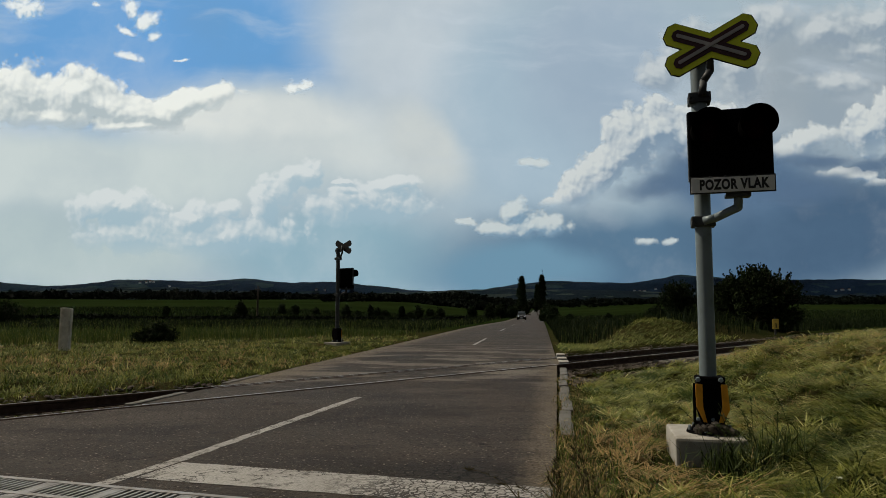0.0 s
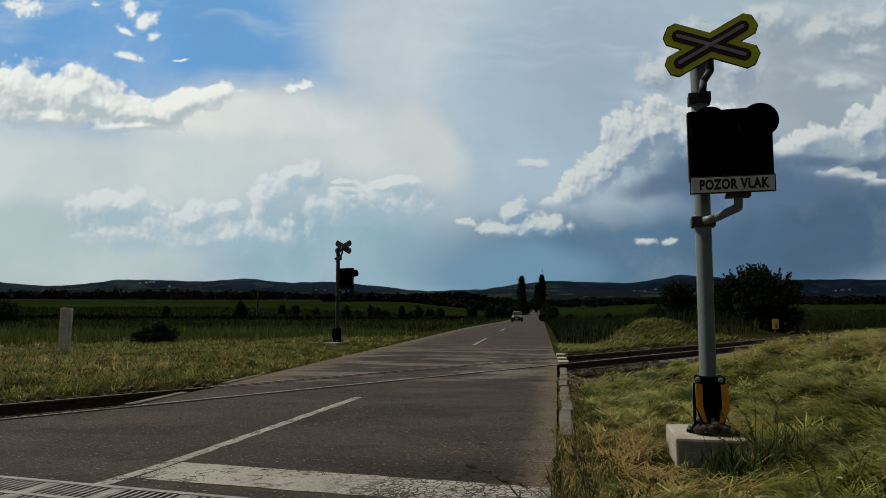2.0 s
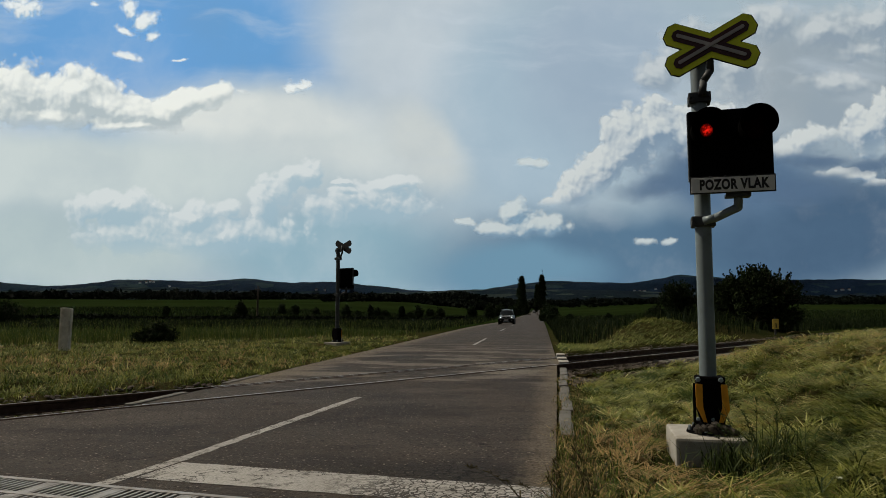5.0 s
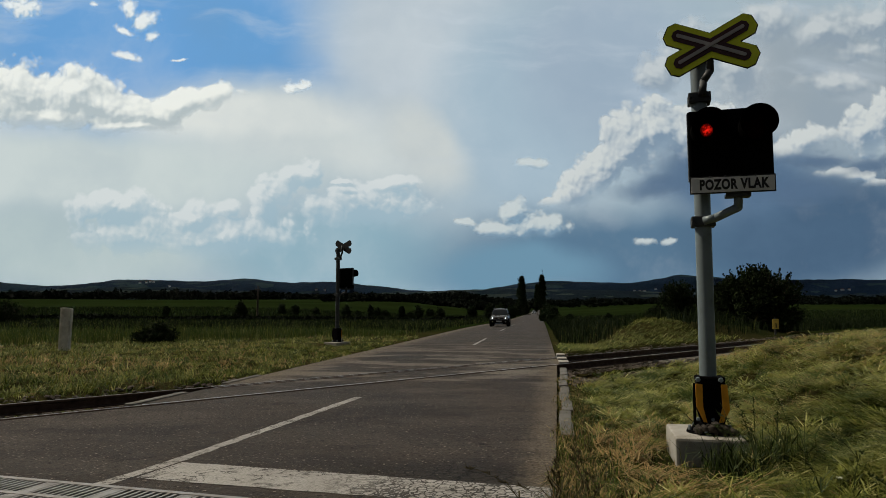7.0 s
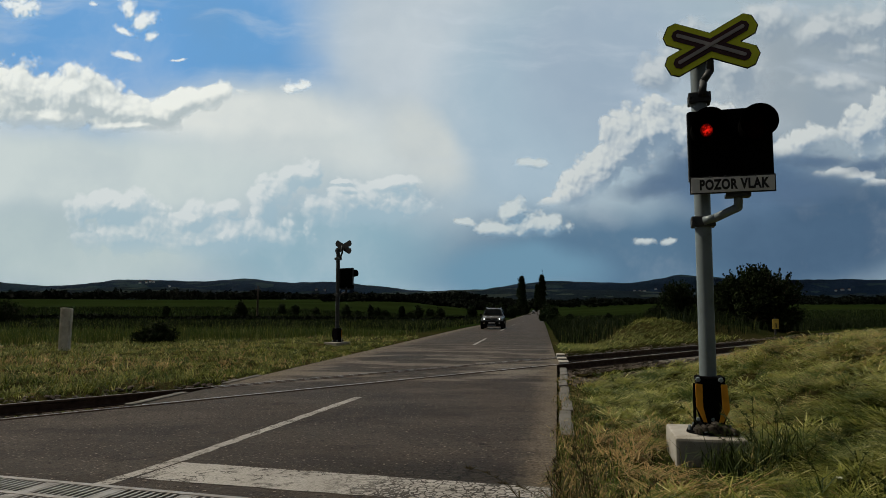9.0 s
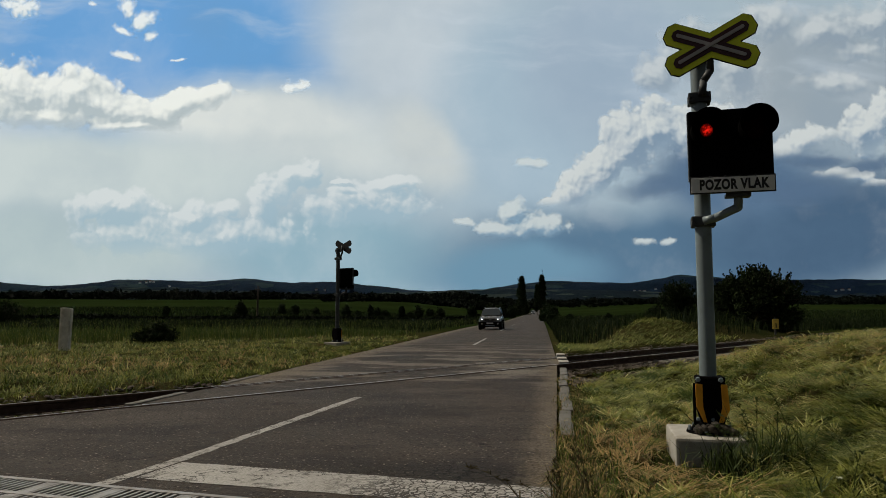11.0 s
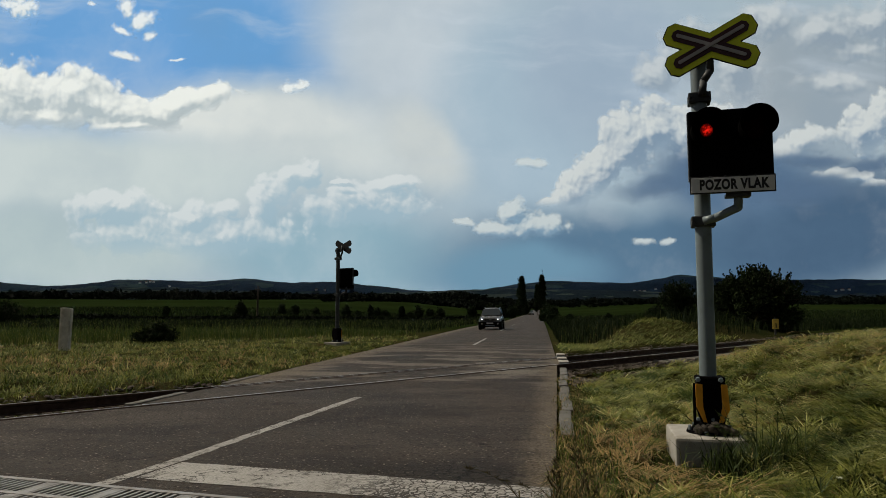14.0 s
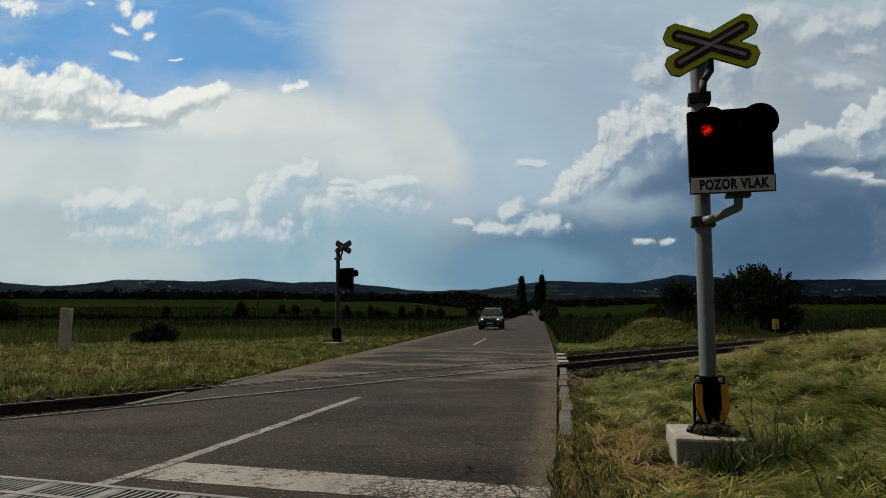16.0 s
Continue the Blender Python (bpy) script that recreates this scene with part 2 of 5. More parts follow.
# ---- sky ----
class SkyNodes(Nodes):
    """Node writing in sky coordinates: x / y and z / y, tangents seen from the place's middle."""

    def begin(self):
        s = self.node("ShaderNodeSeparateXYZ")
        self.put(s.inputs[0], self.coords())
        c = self.node("ShaderNodeCombineXYZ")
        self.el = self.math("DIVIDE", s.outputs[2], s.outputs[1])
        self.put(c.inputs[0], self.math("DIVIDE", s.outputs[0], s.outputs[1]))
        self.put(c.inputs[1], self.el)
        self.p = c.outputs[0]
        return self

    def warp(self, v, amount, scale, detail, rough=0.6):
        d = self.vec("SUBTRACT", self.noise(v, scale, detail, rough, color=True), (0.5, 0.5, 0.5))
        return self.vec("ADD", v, self.vec("SCALE", d, scale=amount))

    def field(self, rows, v):
        """Soft union of ellipses: centre, half-widths, turn in degrees."""
        best = None
        for x, y, rx, ry, turn in rows:
            m = self.node("ShaderNodeMapping")
            m.vector_type = "TEXTURE"
            self.put(m.inputs[0], v)
            m.inputs["Location"].default_value = (x, y, 0)
            m.inputs["Rotation"].default_value = (0, 0, radians(turn))
            m.inputs["Scale"].default_value = (rx, ry, 1)
            d = self.math("SUBTRACT", 1.0, self.vec("LENGTH", m.outputs[0]))
            best = d if best is None else self.math("SMOOTH_MAX", best, d, 0.22)
        return best

    def billow(self, v, scale, detail=2.0):
        k = self.node("ShaderNodeTexVoronoi")
        k.voronoi_dimensions, k.feature = "2D", "SMOOTH_F1"
        self.put(k.inputs["Vector"], v)
        k.inputs["Scale"].default_value, k.inputs["Detail"].default_value = scale, detail
        k.inputs["Roughness"].default_value, k.inputs["Smoothness"].default_value = 0.55, 0.35
        k.normalize = True
        return self.math("SUBTRACT", 1.0, k.outputs["Distance"])

    def glowing(self, col, clear=None):
        e = self.node("ShaderNodeEmission")
        self.put(e.inputs[0], col)
        shader = e.outputs[0]
        if clear is not None:
            t, add = self.node("ShaderNodeBsdfTransparent"), self.node("ShaderNodeAddShader")
            self.put(t.inputs[0], clear)
            self.put(add.inputs[0], shader)
            self.put(add.inputs[1], t.outputs[0])
            shader = add.outputs[0]
        self.put(self.out.inputs[0], shader)
        self.mat.cycles.emission_sampling = "NONE"
        return self.mat


def clear_sky_material():
    """The high sky: broad soft colours melting into one another, with thin streaks of cirrus."""
    n = SkyNodes("hazy_sky").begin()
    soft = n.warp(n.warp(n.p, 0.10, 2.6, 4, 0.55), 0.030, 11.0, 4, 0.6)
    col = lin(166, 184, 194)
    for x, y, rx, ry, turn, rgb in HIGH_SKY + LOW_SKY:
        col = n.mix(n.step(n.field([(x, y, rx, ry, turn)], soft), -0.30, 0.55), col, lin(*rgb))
    m = n.node("ShaderNodeMapping")
    n.put(m.inputs[0], n.warp(n.p, 0.12, 3.0, 4, 0.6))
    m.inputs["Rotation"].default_value, m.inputs["Scale"].default_value = (0, 0, radians(24)), (1.5, 7.0, 1)
    wisp = n.noise(m.outputs[0], 2.6, 7, 0.58)
    col = n.mix(n.math("MULTIPLY", n.step(wisp, 0.50, 0.78, 0, 0.5), n.step(n.el, 0.16, 0.30)), col, lin(204, 214, 222))
    mottle = n.noise(soft, 5.0, 6, 0.58)
    col = n.mix(n.step(mottle, 0.58, 0.30, 0, 0.16), col, lin(112, 142, 168))
    return n.glowing(n.mix(n.step(mottle, 0.50, 0.72, 0, 0.20), col, lin(210, 216, 220)))


def cumulus_material(name, rows, bright, mid, shade, size, amount, edge, strength, base, rim, under=(), under_tone=None):
    """Heaped cloud: crisp cauliflower tops lit from the upper left, bases that dissolve."""
    n = SkyNodes(name).begin()
    puff = n.warp(n.warp(n.p, 0.034, 9.0, 3, 0.5), 0.007, 45.0, 3, 0.55)

    def body(v):
        lumps = n.math("ADD", n.math("MULTIPLY", n.billow(v, size, 2.2), 0.85), n.math("MULTIPLY", n.noise(v, size * 1.3, 4, 0.55), 0.30))
        return n.math("ADD", n.field(rows, v), n.math("MULTIPLY", n.math("SUBTRACT", lumps, 0.68), amount))

    d0 = body(puff)
    slope = n.math("SUBTRACT", d0, body(n.vec("ADD", puff, (-0.010, 0.017, 0))))
    relief = n.math("SUBTRACT", d0, body(n.vec("ADD", puff, (-0.0035, 0.0055, 0))))
    tone = n.math("ADD", n.step(slope, -0.75, 0.80, 0, 0.80, False), n.step(relief, -0.30, 0.30, -0.24, 0.24, False), clamp=True)
    low = n.step(n.field(rows, n.vec("ADD", n.warp(n.p, 0.03, 9.0, 4, 0.6), (0, -base, 0))), -0.85, 0.25)
    tone = n.math("MULTIPLY", tone, n.math("ADD", n.math("MULTIPLY", low, 0.45), 0.55))
    tone = n.math("SUBTRACT", tone, n.step(d0, 0.15, 1.1, 0, rim))
    cover = n.math("MULTIPLY", n.step(d0, 0.0, edge, 0, strength), low)
    col = n.mix(n.step(tone, 0.40, 0.72, smooth=False), n.mix(n.step(tone, 0.10, 0.42, smooth=False), shade, mid), bright)
    black, white = (0, 0, 0, 1), (1, 1, 1, 1)
    light, clear = n.mix(cover, black, col), n.mix(cover, white, black)
    if under:
        soft = n.warp(n.p, 0.06, 7.0, 5, 0.6)
        u = n.step(n.field(under, soft), -0.2, 0.8, 0, 0.80)
        light, clear = n.mix(u, light, under_tone), n.mix(u, clear, black)
    return n.glowing(light, clear)


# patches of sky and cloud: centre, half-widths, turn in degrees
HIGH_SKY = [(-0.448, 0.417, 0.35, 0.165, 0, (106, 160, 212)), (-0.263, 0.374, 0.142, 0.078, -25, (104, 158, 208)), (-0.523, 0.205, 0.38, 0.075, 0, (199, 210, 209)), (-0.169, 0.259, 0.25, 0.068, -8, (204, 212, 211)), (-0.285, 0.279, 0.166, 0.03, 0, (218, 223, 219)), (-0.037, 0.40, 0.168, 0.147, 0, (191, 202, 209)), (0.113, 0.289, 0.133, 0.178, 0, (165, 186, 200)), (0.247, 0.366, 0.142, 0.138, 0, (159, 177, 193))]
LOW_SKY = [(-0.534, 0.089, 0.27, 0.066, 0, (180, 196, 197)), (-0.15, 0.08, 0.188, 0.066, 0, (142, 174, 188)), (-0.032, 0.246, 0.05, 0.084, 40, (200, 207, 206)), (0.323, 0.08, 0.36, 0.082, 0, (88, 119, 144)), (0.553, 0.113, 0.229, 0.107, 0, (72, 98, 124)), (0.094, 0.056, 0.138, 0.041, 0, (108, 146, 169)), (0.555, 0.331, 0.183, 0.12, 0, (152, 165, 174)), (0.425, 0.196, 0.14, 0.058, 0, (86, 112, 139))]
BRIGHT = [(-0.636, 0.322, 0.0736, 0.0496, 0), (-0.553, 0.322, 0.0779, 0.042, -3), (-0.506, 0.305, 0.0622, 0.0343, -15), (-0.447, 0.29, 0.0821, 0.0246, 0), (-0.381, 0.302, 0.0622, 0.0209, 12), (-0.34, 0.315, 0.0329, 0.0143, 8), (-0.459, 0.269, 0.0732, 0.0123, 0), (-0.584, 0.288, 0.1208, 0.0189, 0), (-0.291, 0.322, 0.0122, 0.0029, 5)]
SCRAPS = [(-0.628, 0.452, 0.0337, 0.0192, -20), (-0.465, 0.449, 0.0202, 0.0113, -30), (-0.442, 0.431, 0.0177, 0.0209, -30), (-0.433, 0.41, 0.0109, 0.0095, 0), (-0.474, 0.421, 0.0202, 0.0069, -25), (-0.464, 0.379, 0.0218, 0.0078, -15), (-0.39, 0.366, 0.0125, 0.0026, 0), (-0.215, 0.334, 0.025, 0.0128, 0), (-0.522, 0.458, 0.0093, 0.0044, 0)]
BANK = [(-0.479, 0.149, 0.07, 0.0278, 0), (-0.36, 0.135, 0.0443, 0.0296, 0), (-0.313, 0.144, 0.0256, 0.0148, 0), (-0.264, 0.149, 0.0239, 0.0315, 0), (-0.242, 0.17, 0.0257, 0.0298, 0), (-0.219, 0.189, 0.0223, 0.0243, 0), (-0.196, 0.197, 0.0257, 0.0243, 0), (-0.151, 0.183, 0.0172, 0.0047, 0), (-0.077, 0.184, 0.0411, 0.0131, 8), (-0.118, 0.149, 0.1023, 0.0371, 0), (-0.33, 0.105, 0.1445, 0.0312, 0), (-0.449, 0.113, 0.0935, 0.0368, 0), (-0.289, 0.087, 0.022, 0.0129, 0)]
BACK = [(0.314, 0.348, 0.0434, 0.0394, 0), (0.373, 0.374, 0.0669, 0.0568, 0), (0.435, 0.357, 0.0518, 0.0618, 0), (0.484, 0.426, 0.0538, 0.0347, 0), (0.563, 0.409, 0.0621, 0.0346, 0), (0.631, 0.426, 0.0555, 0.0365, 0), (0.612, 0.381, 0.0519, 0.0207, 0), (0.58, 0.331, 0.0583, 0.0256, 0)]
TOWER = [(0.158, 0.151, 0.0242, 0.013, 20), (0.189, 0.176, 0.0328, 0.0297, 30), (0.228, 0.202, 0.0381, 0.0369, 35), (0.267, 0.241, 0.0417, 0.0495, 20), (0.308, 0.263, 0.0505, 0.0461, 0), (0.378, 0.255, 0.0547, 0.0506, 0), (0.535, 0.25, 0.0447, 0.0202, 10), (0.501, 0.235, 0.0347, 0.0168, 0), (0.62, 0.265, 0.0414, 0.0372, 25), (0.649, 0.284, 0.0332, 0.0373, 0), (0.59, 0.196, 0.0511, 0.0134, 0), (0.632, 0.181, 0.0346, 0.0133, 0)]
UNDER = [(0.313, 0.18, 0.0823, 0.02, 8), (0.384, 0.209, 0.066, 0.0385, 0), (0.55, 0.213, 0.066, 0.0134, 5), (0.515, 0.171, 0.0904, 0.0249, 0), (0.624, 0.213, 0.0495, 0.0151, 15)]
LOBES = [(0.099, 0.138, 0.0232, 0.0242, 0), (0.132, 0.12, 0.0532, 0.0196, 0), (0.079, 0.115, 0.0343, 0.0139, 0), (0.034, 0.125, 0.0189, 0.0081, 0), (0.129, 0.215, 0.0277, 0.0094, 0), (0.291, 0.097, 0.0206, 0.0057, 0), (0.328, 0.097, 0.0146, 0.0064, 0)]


def backdrop(name, R, mat, label):
    """The sky ahead: a slice of a great dome."""
    nu, nv = 48, 20
    verts, faces = [], []
    for j in range(nv + 1):
        el = radians(-2 + 45 * j / nv)
        for i in range(nu + 1):
            az = radians(-60 + 120 * i / nu)
            verts.append((R * math.sin(az) * math.cos(el), R * math.cos(az) * math.cos(el), R * math.sin(el)))
    for j in range(nv):
        for i in range(nu):
            k = j * (nu + 1) + i
            faces.append((k, k + 1, k + nu + 2, k + nu + 1))
    me = bpy.data.meshes.new(name)
    me.from_pydata(verts, [], faces)
    me.materials.append(mat)
    ob = tagged(new(name, me), label, "sky", kind="structure")
    ob.matrix_basis = pose(*EYE)
    return ob


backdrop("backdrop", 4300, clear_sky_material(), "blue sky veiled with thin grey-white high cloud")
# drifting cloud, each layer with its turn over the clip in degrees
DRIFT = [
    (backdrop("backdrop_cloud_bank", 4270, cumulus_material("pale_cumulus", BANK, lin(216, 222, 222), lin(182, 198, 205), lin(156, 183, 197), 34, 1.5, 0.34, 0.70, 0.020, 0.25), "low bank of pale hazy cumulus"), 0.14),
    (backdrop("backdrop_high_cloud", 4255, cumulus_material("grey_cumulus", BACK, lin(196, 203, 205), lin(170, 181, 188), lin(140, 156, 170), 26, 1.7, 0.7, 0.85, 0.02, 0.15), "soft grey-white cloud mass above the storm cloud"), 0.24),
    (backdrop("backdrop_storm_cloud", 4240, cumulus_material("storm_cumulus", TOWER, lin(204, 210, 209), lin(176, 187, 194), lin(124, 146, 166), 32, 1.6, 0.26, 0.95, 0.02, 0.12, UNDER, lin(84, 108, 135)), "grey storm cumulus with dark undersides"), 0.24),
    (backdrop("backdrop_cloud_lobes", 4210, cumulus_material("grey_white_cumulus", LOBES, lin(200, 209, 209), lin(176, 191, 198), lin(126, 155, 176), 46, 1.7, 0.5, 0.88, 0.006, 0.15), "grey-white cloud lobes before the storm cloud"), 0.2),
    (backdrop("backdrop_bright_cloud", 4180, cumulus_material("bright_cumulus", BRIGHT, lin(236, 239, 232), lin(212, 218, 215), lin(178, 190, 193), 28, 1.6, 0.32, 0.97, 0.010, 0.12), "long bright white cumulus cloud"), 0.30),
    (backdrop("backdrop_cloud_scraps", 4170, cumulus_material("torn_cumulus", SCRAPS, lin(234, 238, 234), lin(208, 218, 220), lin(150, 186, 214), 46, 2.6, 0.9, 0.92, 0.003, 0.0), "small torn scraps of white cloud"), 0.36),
]


# ---- plan ----
ROAD_K, ROAD_L, ROAD_C, ROAD_R = 0.14, -5.8, -2.56, 0.42      # road edges and centre: x = K * y + offset
TX, TY = math.cos(math.atan(1.045)), math.sin(math.atan(1.045))   # track direction; the track's middle passes (0, 15.49)
TRACK_Y = 15.49


def sstep(x, lo, hi):
    t = np.clip((np.asarray(x, float) - lo) / (hi - lo), 0, 1)
    return t * t * (3 - 2 * t)


def track_q(x, y):
    """Distance in front of the track's middle (negative beyond it)."""
    return TY * x - TX * (y - TRACK_Y)


def road_z(y):
    return -0.45 * sstep(y, 45, 125) + 6.0 * sstep(y, 330, 900)


def wave(x, y, s, seed=0.0):
    return (np.sin(x * s + 1.3 * np.sin(y * s * 0.7 + seed)) + np.sin(y * s * 1.1 + seed + 1.7 * np.sin(x * s * 0.6))) * 0.5


def land_z(x, y):
    """Height of the ground."""
    x, y = np.asarray(x, float), np.asarray(y, float)
    q = track_q(x, y)
    e = x - ROAD_K * y - ROAD_R
    w = ROAD_K * y + ROAD_L - x
    z = 0.0 * x - 0.05
    near = 0.70 * sstep(e, 1.1, 4.6) * sstep(q, 2.8, 6.5) * sstep(y, -3, 6)
    beyond = 0.85 * sstep(e, 1.0, 4.6) * sstep(-q, 2.2, 5.0) * (1 - sstep(y, 34, 48))
    left = 0.06 * sstep(w, 0.3, 3) * sstep(-q, 2.0, 6.0) * (1 - sstep(y, 40, 60))
    z = z + near + beyond + left
    z = z + 0.05 * wave(x, y, 1.9) * sstep(np.maximum(e, w), 0.4, 1.5) * (1 - sstep(y, 60, 90))
    z = z + (0.07 * wave(x, y, 4.3, 1.0) + 0.05 * wave(x, y, 8.5, 2.0)) * sstep(e, 0.8, 2.0) * sstep(np.abs(q), 2.3, 3.5) * (1 - sstep(y, 25, 40))
    bed = 1 - sstep(np.where((q > 0) & (e > 0), q - 1.1 * sstep(e, 0, 0.8), np.abs(q)), 1.5, 2.4)
    z = z * (1 - bed) - 0.34 * bed
    away = np.maximum(e, w)
    off = sstep(away, 3, 90)
    rise = np.where(x < ROAD_K * y, 12.5, 8.0) * np.clip((y - 75) / 600, 0, 1.0) ** 1.0
    z = z + off * rise + (1 - off) * road_z(y) + off * (-0.4) * sstep(y, 60, 90)
    under = (1 - sstep(away, -0.25, 0.02)) * (y < 420) * (q < 0.8)
    apron = (1 - sstep(x - 0.164 * y + 0.03, -0.3, -0.02)) * (q > -0.8) * (y < 22)
    z = z - 0.28 * np.maximum(under, apron) * (1 - bed)
    return z + 1.2 * wave(x, y, 0.013, 2.0) * sstep(np.hypot(x, y), 150, 500) * off


def spaced(lo, hi, start, growth, biggest):
    out, x, d = [0.0], 0.0, start
    while x < hi:
        x += d
        d = min(d * growth, biggest)
        out.append(x)
    neg, x, d = [], 0.0, start
    while x > lo:
        x -= d
        d = min(d * growth, biggest)
        neg.append(x)
    return np.array(neg[::-1] + out)


def ground():
    xs = spaced(-3800, 3800, 0.14, 1.025, 160) + 2.0
    ys = spaced(-1500, 4200, 0.16, 1.022, 160) + 11.0
    X, Y = np.meshgrid(xs, ys)
    Z = land_z(X, Y)
    verts = np.stack([X, Y, Z], -1).reshape(-1, 3)
    w = len(xs)
    k = (np.arange(len(ys) - 1)[:, None] * w + np.arange(w - 1)[None, :]).reshape(-1)
    faces = np.stack([k, k + 1, k + w + 1, k + w], 1)
    me = bpy.data.meshes.new("ground")
    me.from_pydata(verts.tolist(), [], faces.tolist())
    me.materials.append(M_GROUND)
    me.shade_smooth()
    tagged(new("ground", me), "grassy verges and green farm fields rising to hills", "ground", kind="structure")


ground()


# ---- building helpers ----
def part(name, bm, material, parent=None, label=""):
    me = bpy.data.meshes.new(name)
    bm.to_mesh(me)
    bm.free()
    me.materials.append(material)
    ob = new(name, me)
    ob.parent = parent
    if label:
        ob["label"] = label
    return ob


def box(bm, c, size, bevel=0.0, m=None):
    got = bmesh.ops.create_cube(bm, size=1.0, matrix=Matrix.Translation(c) @ Matrix.Diagonal((*size, 1)))
    vs = got["verts"]
    if bevel:
        es = list({e for v in vs for e in v.link_edges})
        res = bmesh.ops.bevel(bm, geom=es, offset=bevel, segments=2, affect="EDGES", profile=0.6)
        vs = list({v for f in res["faces"] for v in f.verts} | {v for v in vs if v.is_valid})
    if m is not None:
        bmesh.ops.transform(bm, matrix=m, verts=vs)
    return bm


def tube(bm, a, b, r0, r1=None, seg=20, caps=True):
    a, b = Vector(a), Vector(b)
    r1 = r0 if r1 is None else r1
    m = Matrix.Translation((a + b) / 2) @ (b - a).to_track_quat("Z", "Y").to_matrix().to_4x4()
    bmesh.ops.create_cone(bm, cap_ends=caps, segments=seg, radius1=r0, radius2=r1, depth=(b - a).length, matrix=m)
    return bm


def slab(bm, outline, lo, hi):
    """A flat polygon with thickness along z."""
    top = [bm.verts.new((x, y, hi)) for x, y in outline]
    bot = [bm.verts.new((x, y, lo)) for x, y in outline]
    bm.faces.new(top), bm.faces.new(bot[::-1])
    k = len(outline)
    for i in range(k):
        bm.faces.new((bot[i], bot[(i + 1) % k], top[(i + 1) % k], top[i]))
    bmesh.ops.recalc_face_normals(bm, faces=bm.faces)
    return bm


def empty(name, m, label, category, group=""):
    ob = new(name)
    ob.matrix_basis = m
    return tagged(ob, label, category, group)


def smooth(ob):
    ob.data.shade_smooth()
    return ob


def track_at(s, q, z=0.0):
    """A point s metres along the track and q in front of its middle."""
    return Vector((s * TX + q * TY, TRACK_Y + s * TY - q * TX, z))


def line_meet(q, off, k=ROAD_K):
    """Where the line parallel to the track at q meets the road line x = k * y + off."""
    # TY * x - TX * (y - TRACK_Y) = q
    y = (TY * off + TX * TRACK_Y - q) / (TX - TY * k)
    return (k * y + off, y)


# ---- road ----
GAUGE = 1.507
NEAR_R = (0.164, -0.03)     # the right edge on the near side of the track


def road():
    top = tagged(new("road"), "worn grey asphalt road with cracks and patches", "road", kind="structure")
    qn, qf = GAUGE / 2, -GAUGE / 2
    a = line_meet(qn + 0.06, NEAR_R[1], NEAR_R[0])
    b = track_at(-26, qn + 0.06)
    bm = slab(bmesh.new(), [(NEAR_R[0] * -8 + NEAR_R[1], -8), a, (b.x, b.y), (b.x, -8)], -0.30, 0.0)
    part("near_carriageway", bm, M_ASPHALT, top)
    l0, l1 = line_meet(qn - 0.11, ROAD_L), line_meet(qf + 0.11, ROAD_L)
    r0, r1 = line_meet(qn - 0.11, ROAD_R + 0.05), line_meet(qf + 0.11, ROAD_R + 0.05)
    part("crossing_panel", slab(bmesh.new(), [l0, r0, r1, l1], -0.30, -0.005), M_ASPHALT, top)
    # far side: a long strip with the road's profile
    bm = bmesh.new()
    ys = list(np.linspace(0, 1, 60) ** 1.7 * 520)
    fl, fr = line_meet(qf - 0.06, ROAD_L), line_meet(qf - 0.06, ROAD_R)
    rows = []
    for d in ys:
        row = []
        for f in (0, 0.25, 0.5, 0.75, 1):
            off = ROAD_L + (ROAD_R - ROAD_L) * f
            y0 = fl[1] + (fr[1] - fl[1]) * f
            y = y0 + d
            crown = 0.03 * math.sin(math.pi * f) * min(1, d / 6)
            row.append(bm.verts.new((ROAD_K * y + off, y, float(road_z(y)) + crown)))
        rows.append(row)
    for r, s in zip(rows, rows[1:]):
        for i in range(4):
            bm.faces.new((r[i], r[i + 1], s[i + 1], s[i]))
    edge = [e for e in bm.edges if e.is_boundary]
    got = bmesh.ops.extrude_edge_only(bm, edges=edge)
    for v in got["geom"]:
        if isinstance(v, bmesh.types.BMVert):
            v.co.z -= 0.3
    bmesh.ops.recalc_face_normals(bm, faces=bm.faces)
    part("far_carriageway", bm, M_ASPHALT, top)


road()


def strip(name, pts, width, label, mat=M_PAINT, lift=0.004, parent=None):
    """A painted line along a few points on the road."""
    bm = bmesh.new()
    rng = random.Random(len(name) + int(pts[0][1] * 10))
    fine = []
    for (x0, y0), (x1, y1) in zip(pts, pts[1:]):
        k = max(2, int(math.hypot(x1 - x0, y1 - y0) / 0.12))
        fine += [(x0 + (x1 - x0) * i / k, y0 + (y1 - y0) * i / k) for i in range(k)]
    fine.append(pts[-1])
    prev = None
    for i, (x, y) in enumerate(fine):
        j = min(i, len(fine) - 2)
        dx, dy = fine[j + 1][0] - fine[j][0], fine[j + 1][1] - fine[j][1]
        ln = math.hypot(dx, dy)
        nx, ny = -dy / ln, dx / ln
        h0, h1 = width / 2 + rng.uniform(-0.012, 0.012), width / 2 + rng.uniform(-0.012, 0.012)
        z = float(road_z(y)) + lift + (0.03 if y > 20 else 0)
        cur = [bm.verts.new((x + nx * h0, y + ny * h0, z)), bm.verts.new((x - nx * h1, y - ny * h1, z))]
        if prev:
            bm.faces.new((prev[0], prev[1], cur[1], cur[0]))
        prev = cur
    bmesh.ops.recalc_face_normals(bm, faces=bm.faces)
    ob = part(name, bm, mat)
    return tagged(ob, label, "road marking", kind="structure")


